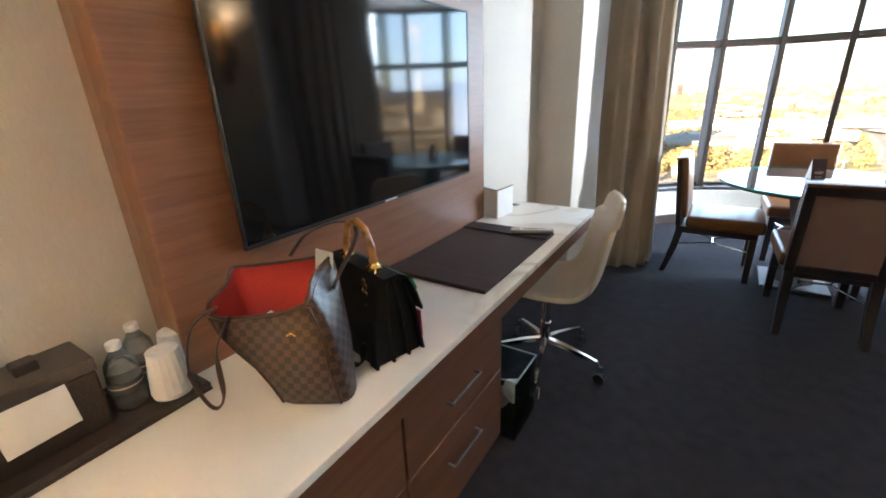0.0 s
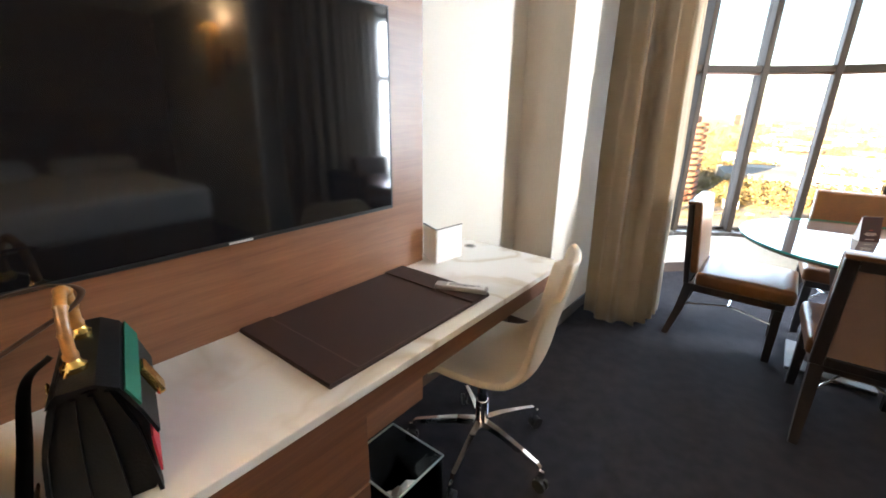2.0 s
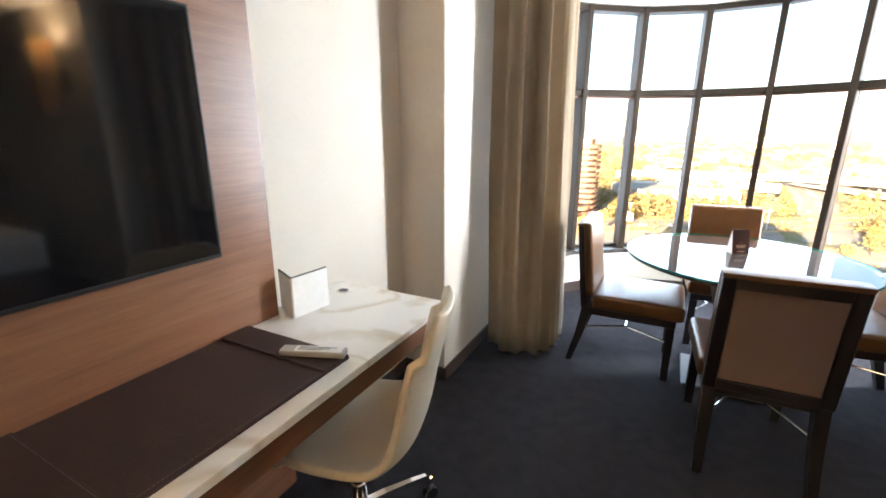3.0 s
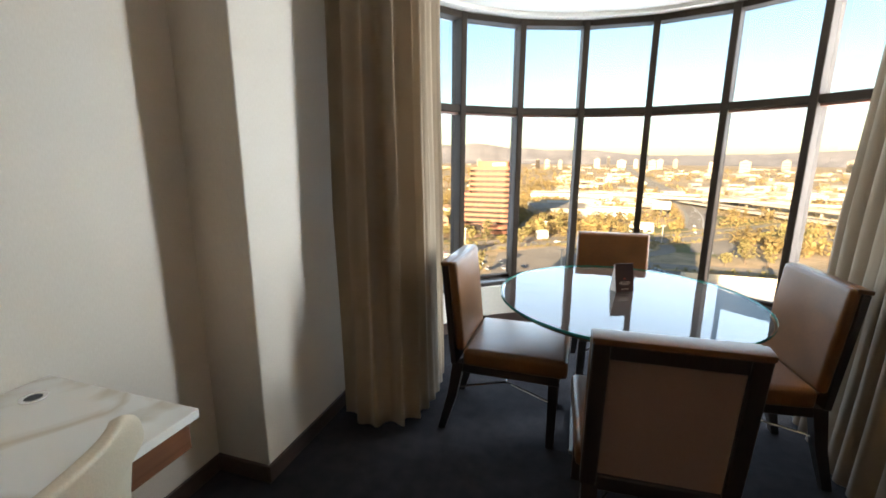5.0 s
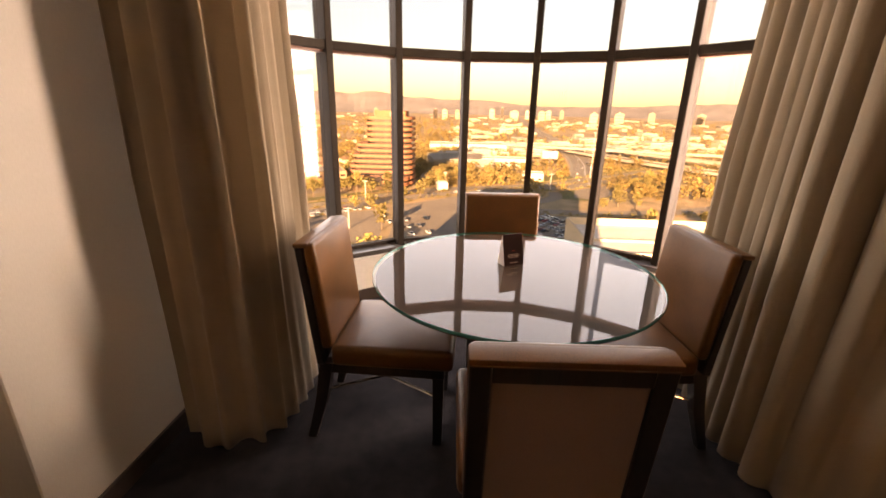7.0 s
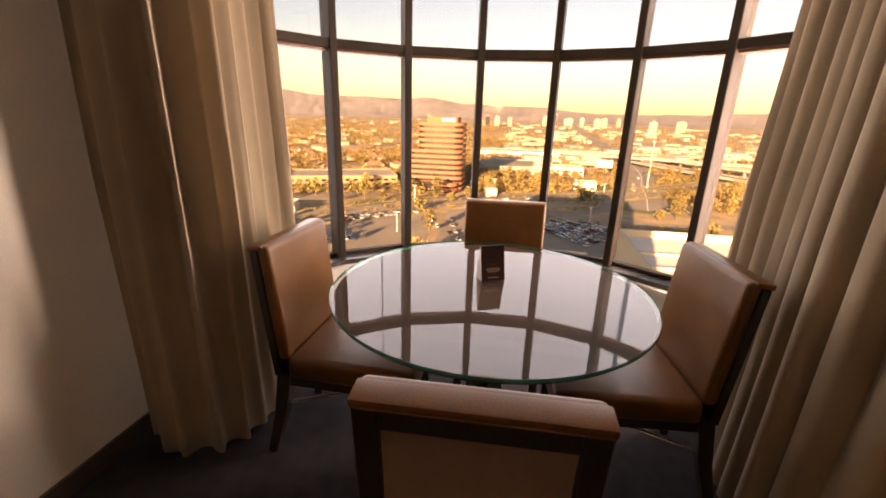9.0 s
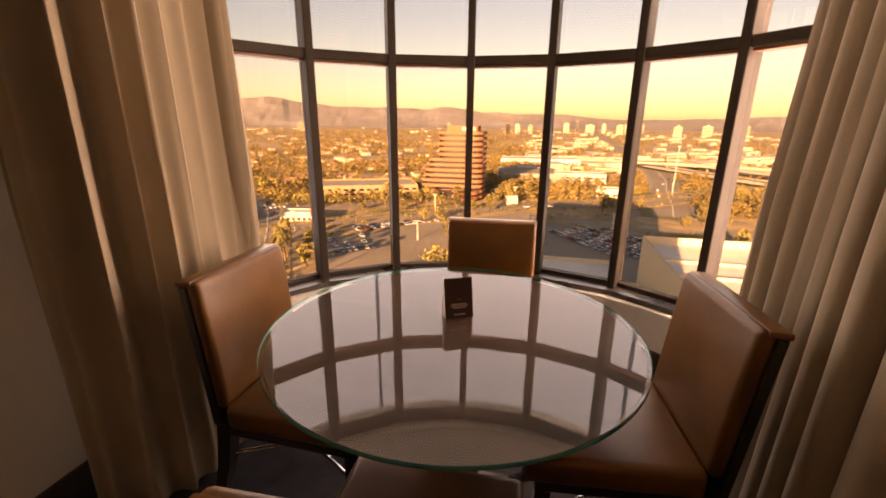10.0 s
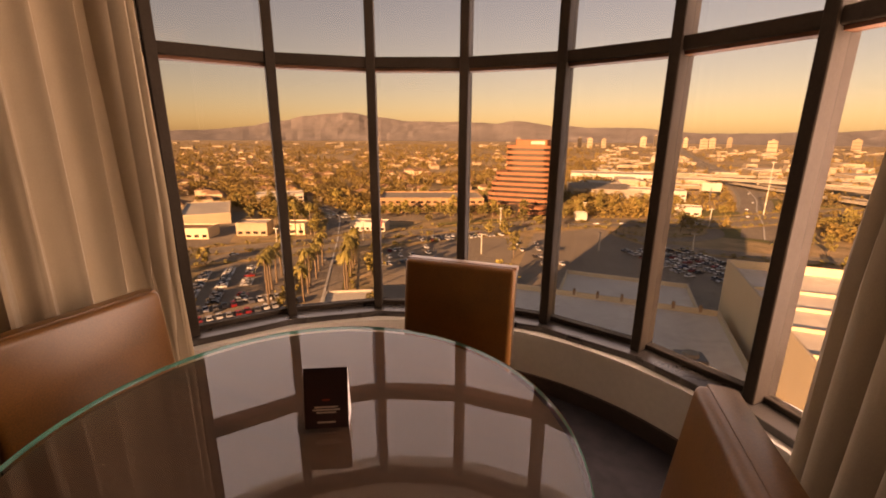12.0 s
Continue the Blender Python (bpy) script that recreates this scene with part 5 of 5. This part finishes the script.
building("gatehouse", "small pale roadside building", -26, -18, 318, 324, -52, M_WHITEROOF, M_WHITEROOF, 20)

# low roofs of the hotel itself
building("podium_roof", "wide pale flat roof of the hotel podium", -34, 27, 62, 118, -41, M_CREAMWALL, M_PODIUM, 0, 1.6)
building("podium_hall", "raised pale roof of the hotel podium", -12, 24, 119, 146, -43.5, M_CREAMWALL, M_PODIUM, 0, 1.4)
building("theatre_block", "tall cream windowless block of the hotel podium", 29, 74, 62, 128.5, -31, M_CREAMWALL, M_PODIUM, 0, 2.2)
building("entrance_canopy", "small white pitched canopy by the palms", -87, -71, 110, 122, -52, M_WHITEROOF, M_WHITEROOF, 30)
for k in range(3):
    ac = thing("roof_unit", "grey rooftop cooling unit on the podium roof", "air conditioner", (-2 + 9.5 * k, 88, -40.85), 5 * k, "rooftop cooling units")
    part("case", box((-2.6, -2.0, 0), (2.6, 2.0, 2.6), 0.2, 1), M_STEEL, ac)
    part("fan_cowl", rod((0, 0, 2.6), (0, 0, 3.2), 1.5, 1.3, 16), M_CONCRETE, ac, "round fan cowl")
for k in range(7):
    ob = thing("roof_bracket", "small dark bracket on the podium parapet", "bracket", (-13 + 6.0 * k, 118.3, -39.4), 0, "parapet brackets")
    part("arm", box((-0.35, -0.9, -0.9), (0.35, 0, 0.9), 0.05, 1), M_BRICKTAN, ob)
# upstands added so that their long shadows stripe the sunlit roof
for k in range(4):
    setting("roof_upstand_%d" % (k + 1), box((29.5, 78 + 11 * k, -30.87), (73.5, 78.5 + 11 * k, -30.2)), M_CREAMWALL, "low upstand added across the windowless block's roof to cast shadow stripes")
setting("podium_ledge", box((-34, 74, -40.85), (27, 75.2, -40.0)), M_CREAMWALL, "low raised ledge across the podium roof")

# ---- cars ----


def make_car(paint):
    ob = thing("parked_car", "parked car on the asphalt", "car", (0, 0, GZ + 0.15), group="cars below the hotel")
    prof = [(-2.2, 0.35), (-2.25, 0.75), (-1.9, 0.95), (-0.9, 1.0), (0.0, 1.02), (1.2, 0.98), (2.1, 0.85), (2.25, 0.55), (2.2, 0.35)]
    part("body", loft([[(x, y, z) for x, z in prof] for y in (-0.9, 0.9)]), paint, ob)
    cab = [(-1.9, 0.96), (-1.3, 1.45), (0.3, 1.47), (1.1, 1.0)]
    part("cabin", loft([[(x, y, z) for x, z in cab] for y in (-0.78, 0.78)]), M_CARGLASS, ob, "dark window glass")
    part("roof", box((-1.25, -0.72, 1.46), (0.28, 0.72, 1.52), 0.03, 1), paint, ob)
    for x in (-1.35, 1.4):
        for y in (-0.82, 0.82):
            part("wheel", rod((x, y - 0.1, 0.33), (x, y + 0.1, 0.33), 0.33, seg=10), M_TYRE, ob)
    return ob


CARS = [make_car(p) for p in CARPAINT]
NAMES = ("white", "silver", "black", "red", "blue", "grey")
WEIGHTS = (9, 6, 4, 2, 1, 4)
used = set()


def put_car(x, y, yaw, z=GZ + 0.15):
    k = R2.choices(range(6), WEIGHTS)[0]
    m = pose(x, y, z, 0, 0, yaw)
    ob = CARS[k]
    if k in used:
        ob = copy_thing(ob, m)
    else:
        ob.matrix_world = m
        used.add(k)
    tagged(ob, "%s car standing on the dark asphalt" % NAMES[k])


def car_rows(cx, cy, yaw, rows, per, gap, fill):
    t, s = Vector((math.cos(radians(yaw)), math.sin(radians(yaw)))), Vector((-math.sin(radians(yaw)), math.cos(radians(yaw))))
    for r in range(rows):
        for k in range(per):
            if R2.random() < fill:
                p = Vector((cx, cy)) + t * (k * 2.9) + s * (r * gap)
                put_car(p.x, p.y, yaw + 90 + R2.choice((0, 180)))


car_rows(8, 240, -54, 5, 19, 7.5, 0.75)
car_rows(-30, 196, 28, 4, 8, 13, 0.25)
car_rows(-160, 128, -50, 3, 15, 9, 0.85)
car_rows(-118, 90, 57, 2, 12, 9, 0.8)
car_rows(-96, 168, 44, 3, 11, 11, 0.6)
car_rows(-98, 216, 42, 2, 18, 6, 0.75)
car_rows(-190, 250, 40, 2, 14, 12, 0.7)
car_rows(-290, 190, -40, 2, 10, 13, 0.6)
for pts, w in ROADS[:2] + ROADS[4:5]:
    line = spline([(x, y, 0) for x, y in pts], 10)
    for k in range(9):
        i = R2.randrange(4, len(line) - 14)
        t = (line[i + 1] - line[i]).normalized()
        s = Vector((t.y, -t.x, 0)) * R2.choice((-1, 1)) * w * R2.uniform(0.12, 0.36)
        put_car(line[i].x + s.x, line[i].y + s.y, math.degrees(math.atan2(t.y, t.x)), GZ + 0.3)

# ---- trees ----


def leaf_clumps(bm, rnd, n, rx, rz, z0, leaf):
    """A loose crown of many small tilted leaf sprays."""
    for _ in range(n):
        u, v, w = rnd.gauss(0, 0.5), rnd.gauss(0, 0.5), rnd.uniform(-1, 1)
        f = math.sqrt(max(0.05, 1 - w * w)) * 1.1
        c = Vector((u * rx * f, v * rx * f, z0 + w * rz + rnd.uniform(-0.2, 0.2) * rz))
        s = leaf * rnd.uniform(0.6, 1.4)
        m = Euler((rnd.uniform(-1.3, 1.3), rnd.uniform(-1.3, 1.3), rnd.uniform(0, 6.28))).to_matrix()
        vs = [bm.verts.new(c + m @ Vector(p) * s) for p in ((-1, -0.5, 0), (0, -0.7, 0.3), (1, 0.1, 0), (0.2, 0.8, -0.2), (-0.8, 0.5, 0.2))]
        bm.faces.new(vs)
    return bm


def tree(seed, h, rx):
    rnd = random.Random(seed)
    ob = thing("tree", "broad leafy street tree with an uneven crown", "tree", (0, 0, GZ), group="trees of the streets below")
    bm = tube(spline([(0, 0, 0), (0.1, 0, h * 0.25), (0.25, 0.1, h * 0.55)], 4), lambda u: 0.35 * (1 - 0.6 * u), 6)
    part("trunk", bm, M_BARK, ob, "tapered brown trunk")
    for k in range(3):
        a = 2.1 * k + rnd.random()
        part("limb", rod((0.15, 0, h * 0.35), (math.cos(a) * rx * 0.5, math.sin(a) * rx * 0.5, h * 0.68), 0.16, 0.05, 5), M_BARK, ob)
    part("crown", leaf_clumps(bmesh.new(), rnd, 150, rx, h * 0.33, h * 0.64, 0.62), M_LEAF, ob, "loose green crown")
    return ob


TREES = [tree(1, 8, 3.4), tree(2, 10, 3.8), tree(3, 6.5, 3.0), tree(4, 12, 3.2)]
for k, t in enumerate(TREES):
    t.matrix_world = pose(-70 + 12 * k, 298 - 4 * k, GZ)


def near_road(x, y, margin=2.0):
    for pts, w in ROADS:
        for (ax, ay), (bx, by) in zip(pts, pts[1:]):
            dx, dy = bx - ax, by - ay
            t = max(0, min(1, ((x - ax) * dx + (y - ay) * dy) / (dx * dx + dy * dy)))
            if math.hypot(x - ax - t * dx, y - ay - t * dy) < w / 2 + margin:
                return True
    return False


def inside(x, y, poly):
    hit = False
    for (ax, ay), (bx, by) in zip(poly, poly[1:] + poly[:1]):
        if (ay > y) != (by > y) and x < (bx - ax) * (y - ay) / (by - ay) + ax:
            hit = not hit
    return hit


def blocked(x, y, margin=2.0):
    if near_road(x, y, margin) or any(inside(x, y, c) for c in LOTS.values()):
        return True
    for xa, xb, ya, yb in ((-100, -38, 308, 356), (-182, -92, 292, 346), (-304, -236, 195, 245), (-226, -172, 175, 210), (-50, 20, 436, 510), (-66, 48, 606, 660), (6, 64, 448, 478), (40, 66, 368, 390), (-36, 74, 55, 150), (-176, -128, 218, 256), (-294, -248, 280, 308), (-244, -210, 162, 184)):
        if xa < x < xb and ya < y < yb:
            return True
    return False


def put_tree(x, y):
    t = R2.choice(TREES)
    ob = copy_thing(t, pose(x, y, GZ, 0, 0, R2.uniform(0, 360)))
    f = R2.uniform(0.75, 1.25)
    ob.scale = (f, f, f * R2.uniform(0.85, 1.15))


count = 0
while count < 170:
    a, d = R2.uniform(-62, 34), R2.uniform(120, 420)
    x, y = d * math.sin(radians(a)), d * math.cos(radians(a))
    if blocked(x, y) or (x > -10 and R2.random() < 0.55):
        continue
    put_tree(x, y)
    count += 1
for k in range(22):  # row along the parking deck and the boulevard
    put_tree(-176 + 4.6 * k + R2.uniform(-1, 1), 268 + 2.05 * k + R2.uniform(-2, 2))



def far_leaves(verts, faces, x, y, h, rx, n, leaf, rnd):
    for _ in range(n):
        w = rnd.uniform(-1, 1)
        f = math.sqrt(max(0.08, 1 - w * w))
        cx, cy, cz = x + rnd.gauss(0, 0.5) * rx * f, y + rnd.gauss(0, 0.5) * rx * f, GZ + h * (0.55 + 0.42 * w)
        s = leaf * rnd.uniform(0.6, 1.4)
        i = len(verts)
        a, tilt = rnd.uniform(0, 6.28), rnd.uniform(-0.9, 0.9)
        ca, sa = math.cos(a) * s, math.sin(a) * s
        verts += [(cx - ca, cy - sa, cz - tilt * s), (cx + sa * 0.8, cy - ca * 0.8, cz + 0.5 * s), (cx + ca, cy + sa, cz + tilt * s), (cx - sa * 0.8, cy + ca * 0.8, cz - 0.5 * s)]
        faces.append((i, i + 1, i + 2, i + 3))


verts, faces = [], []
for _ in range(15000):
    a = R2.uniform(-64, 42)
    d = 330 * math.exp(R2.random() * 2.15)
    x, y = d * math.sin(radians(a)), d * math.cos(radians(a))
    west = a < 2 - 0.004 * d + 6 * noise.noise(Vector((x * 0.004, y * 0.004, 0)))
    if (not west and R2.random() < 0.5) or blocked(x, y, 3):
        continue
    if noise.noise(Vector((x * 0.006, y * 0.006, 2))) < -0.28:
        continue
    far_leaves(verts, faces, x, y, R2.uniform(5, 11), R2.uniform(2.6, 5.2), 26 if d < 900 else 13, 0.95 if d < 900 else 1.5, R2)
me = bpy.data.meshes.new("far_trees")
me.from_pydata(verts, [], faces)
me.materials.append(M_LEAFFAR)
tagged(new("far_trees", me), "scattered green-gold trees of the far suburb", "trees", "", "stuff")


verts, faces = [], []
for road, off, w in VERGES:
    line = beside(ROADS[road][0], off)
    for (ax, ay), (bx, by) in zip(line, line[1:]):
        for _ in range(max(1, int(math.hypot(bx - ax, by - ay) / 3.2))):
            u = R3.random()
            far_leaves(verts, faces, ax + (bx - ax) * u + R3.uniform(-0.4, 0.4) * w, ay + (by - ay) * u + R3.uniform(-0.4, 0.4) * w, R3.uniform(1.2, 3.0), R3.uniform(0.9, 1.9), 16, 0.42, R3)
me = bpy.data.meshes.new("roadside_shrubs")
me.from_pydata(verts, [], faces)
me.materials.append(M_LEAF)
tagged(new("roadside_shrubs", me), "low green-gold shrubs planted along the streets", "shrubs", "", "stuff")


def palm(x, y, h, seed):
    rnd = random.Random(seed)
    ob = thing("palm_tree", "tall fan palm beside the hotel drive", "palm tree", (x, y, GZ), rnd.uniform(0, 360), "palms along the drive")
    part("trunk", tube(spline([(0, 0, 0), (0.15, 0.1, h * 0.5), (0.1, 0.2, h)], 4), lambda u: 0.42 * (1 - 0.35 * u), 7), M_BARK, ob, "thin brown palm trunk")
    for k in range(26):
        a, droop = rnd.uniform(0, 6.28), rnd.uniform(-1.0, 1.0)
        L = rnd.uniform(2.4, 3.3)
        c, s = math.cos(a), math.sin(a)
        bm = bmesh.new()
        rows = []
        for j in range(5):
            u = j / 4
            r, z = L * u, h + L * (0.75 * droop * u - 0.9 * u * u)
            w = 0.55 * math.sin(0.3 + 2.5 * u) * (1 if u < 1 else 0.2)
            rows.append([bm.verts.new((0.1 + c * r - s * w, 0.2 + s * r + c * w, z - 0.15)), bm.verts.new((0.1 + c * r, 0.2 + s * r, z)), bm.verts.new((0.1 + c * r + s * w, 0.2 + s * r - c * w, z - 0.15))])
        for p, q in zip(rows, rows[1:]):
            bm.faces.new((p[0], p[1], q[1], q[0])), bm.faces.new((p[1], p[2], q[2], q[1]))
        part("frond", bm, M_PALM, ob)
    return ob


for r, (xa, ya, xb, yb, count) in enumerate(((-110, 110, -139, 156, 8), (-98, 116, -121, 156, 6), (-87, 126, -108, 162, 6))):
    for k in range(count):
        u = k / (count - 1)
        palm(xa + (xb - xa) * u + R2.uniform(-0.8, 0.8), ya + (yb - ya) * u + R2.uniform(-1, 1), R2.uniform(14, 18), 40 + 10 * r + k)
palm(-173, 199, 20, 90), palm(-166, 204, 19, 91), palm(-160, 176, 17, 92)
hedge = thing("hedge", "clipped green hedge along the hotel drive", "hedge", (-105.5, 112, GZ + 0.1))
for k in range(14):
    part("shrub", moved(leaf_clumps(bmesh.new(), random.Random(200 + k), 60, 1.9, 0.9, 1.0, 0.42), pose(-28 * k / 13, 45 * k / 13, 0)), M_LEAF, hedge)

# ---- houses, warehouses and far towers ----


def house(x, y, turn, w, d, h):
    ob = thing("house", "small suburban house with a pitched tile roof", "house", (x, y, GZ), turn, "suburban houses")
    part("wall", box((-w, -d, 0), (w, d, h)), M_STUCCO, ob)
    r = h + d * 0.42
    bm = bmesh.new()
    e = 0.6
    v = [bm.verts.new(p) for p in ((-w - e, -d - e, h), (w + e, -d - e, h), (w + e, d + e, h), (-w - e, d + e, h), (-w * 0.45, 0, r), (w * 0.45, 0, r))]
    for f in ((0, 1, 5, 4), (2, 3, 4, 5), (1, 2, 5), (3, 0, 4), (3, 2, 1, 0)):
        bm.faces.new([v[i] for i in f])
    part("roof", bm, M_TILEROOF, ob)
    return ob


proto = [house(-340, 420, 40, 9, 6, 3.4), house(-372, 452, 40, 7, 6, 5.6)]
n = 0
while n < 270:
    a, d = R2.uniform(-62, -8), 400 * math.exp(R2.random() * 1.35)
    x, y = d * math.sin(radians(a)), d * math.cos(radians(a))
    if blocked(x, y, 8):
        continue
    copy_thing(R2.choice(proto), pose(x, y, GZ, 0, 0, 40 + R2.choice((0, 90)) + R2.uniform(-4, 4)))
    n += 1


def warehouse(w, d, h):
    ob = thing("warehouse", "low flat-roofed warehouse in the far district", "warehouse", (0, 0, GZ), 0, "far warehouses")
    part("wall", box((-w, -d, 0), (w, d, h)), M_FACADE, ob)
    part("roof", box((-w + 0.8, -d + 0.8, h), (w - 0.8, d - 0.8, h + 0.5)), M_WHITEROOF, ob)
    part("door_band", box((-w + 2, -d - 0.1, 0.3), (w - 2, -d + 0.3, h * 0.45)), M_DARKGLASS, ob)
    return ob


proto = [warehouse(16, 9, 6), warehouse(10, 8, 7), warehouse(22, 12, 8), warehouse(7, 6, 5)]
for k, p in enumerate(proto):
    p.matrix_world = pose(150 + 60 * k, 780 + 50 * k, GZ, 0, 0, 8)
n = 0
while n < 300:
    a, d = R2.uniform(-3, 40), 520 * math.exp(R2.random() * 1.75)
    x, y = d * math.sin(radians(a)), d * math.cos(radians(a))
    if blocked(x, y, 18) or (120 < x < 480 and 250 < y < 620):
        continue
    copy_thing(R2.choice(proto), pose(x, y, GZ, 0, 0, 8 + R2.choice((0, 90)) + R2.uniform(-3, 3)))
    n += 1
for _ in range(60):
    a, d = R2.uniform(-60, 0), R2.uniform(1500, 3600)
    copy_thing(R2.choice(proto), pose(d * math.sin(radians(a)), d * math.cos(radians(a)), GZ, 0, 0, R2.choice((0, 90)) + 30))


def far_hotel(a, d, w, h, dark=False):
    x, y = d * math.sin(radians(a)), d * math.cos(radians(a))
    ob = thing("far_hotel", "distant hotel tower on the skyline" if not dark else "distant dark glass tower on the skyline", "building", (x, y, GZ), -a, "skyline towers")
    w, h = w * 0.42, 40 + (h - 57) * 0.5
    part("wall", box((-w, -w * 0.4, 0), (w, w * 0.4, h)), M_DARKGLASS if dark else M_FACADE, ob)
    part("roof_house", box((-w * 0.3, -w * 0.2, h), (w * 0.3, w * 0.2, h + 6)), M_FACADE, ob)
    for k in range(int(h / 14)) if not dark else ():
        part("window_strip", box((-w * 0.9, -w * 0.4 - 0.4, 8 + k * 14), (w * 0.9, -w * 0.4 + 0.2, 10.5 + k * 14)), M_DARKGLASS, ob)


for a, d, w, h, dk in ((-5.0, 2300, 26, 74, 1), (-3.8, 2350, 30, 72, 0), (-2.2, 2400, 26, 64, 0), (2.2, 2700, 36, 84, 0), (3.5, 2650, 22, 102, 1), (5.0, 2900, 60, 66, 0), (6.6, 2800, 26, 78, 0), (8.4, 2500, 40, 72, 0), (9.2, 2600, 34, 78, 0),
                        (10.8, 3000, 30, 80, 0), (14.6, 1900, 34, 70, 0), (17.5, 2400, 50, 70, 0), (21, 2700, 40, 76, 0), (-12.5, 2600, 30, 66, 0), (-31, 3000, 60, 62, 0), (26, 2500, 44, 74, 0)):
    far_hotel(a, d, w, h, bool(dk))

spire = thing("observation_tower", "slender pale observation tower with a round pod", "tower", (1500 * math.sin(radians(35.4)), 1500 * math.cos(radians(35.4)), GZ))
part("shaft", lathe([(16, 0), (9, 60), (7, 130), (6.5, 215), (9, 226)], 20), M_CREAMWALL, spire, smooth=True)
part("pod", lathe([(9, 222), (20, 232), (22, 240), (20, 250), (10, 256)], 24), M_CREAMWALL, spire, "round viewing pod", True)
part("mast", rod((0, 0, 256), (0, 0, 310), 2.2, 0.6, 8), M_CREAMWALL, spire, "thin mast")


def street_lamp(x, y, h):
    ob = thing("light_mast", "tall pale freeway light mast", "mast", (x, y, GZ), 0, "freeway light masts")
    part("pole", rod((0, 0, 0), (0, 0, h), 0.45, 0.3, 8), M_WHITEROOF, ob)
    part("head", box((-1.6, -0.4, h), (1.6, 0.4, h + 0.5), 0.1, 1), M_WHITEROOF, ob)


for x, y, h in ((108, 402, 40), (60, 330, 12), (-20, 330, 11), (-70, 280, 11), (-130, 205, 11), (-160, 170, 11), (-60, 205, 10), (-5, 235, 10), (40, 250, 10)):
    street_lamp(x, y, h)
board = thing("billboard", "white roadside sign on a thick post", "sign", (82, 470, GZ), 0)
part("post", rod((0, 0, 0), (0, 0, 12), 0.8, seg=8), M_STEEL, board)
part("panel", box((-8, -0.5, 9), (8, 0.5, 17), 0.2, 1), M_WHITEROOF, board, "plain white panel")

# ---- mountains ----


def ridge(name, dist, height, wob, seed, label):
    bm = bmesh.new()
    cols, rowsn = 220, 9
    rows = []
    for j in range(rowsn):
        v = j / (rowsn - 1)
        row = []
        for i in range(cols + 1):
            a = -80 + 150 * i / cols
            hgt = height(a) * (1 + 0.10 * noise.fractal(Vector((a * 0.28, seed, 0)), 1.0, 2.0, 5))
            crag = 1 + wob * noise.fractal(Vector((a * 1.1, v * 3.0, seed + 4)), 0.9, 2.0, 5)
            d = dist - 420 * (1 - v) * crag
            z = hgt * (v ** 1.15) * (1 if v in (0, 1) else crag)
            row.append(bm.verts.new((d * math.sin(radians(a)), d * math.cos(radians(a)), GZ - 8 + z)))
        rows.append(row)
    for p, q in zip(rows, rows[1:]):
        for i in range(cols):
            bm.faces.new((p[i], p[i + 1], q[i + 1], q[i]))
    bmesh.ops.recalc_face_normals(bm, faces=bm.faces)
    setting(name, bm, M_ROCK, label)


def bell(a, c, w):
    return math.exp(-((a - c) / w) ** 2)


ridge("backdrop_mountains", 4650, lambda a: 86 + 178 * bell(a, -36, 9) + 95 * bell(a, -21, 9) + 78 * bell(a, -11, 6) + 58 * bell(a, 0, 6) + 60 * bell(a, 32, 14), 0.06, 3,
      "brown desert mountains along the horizon")
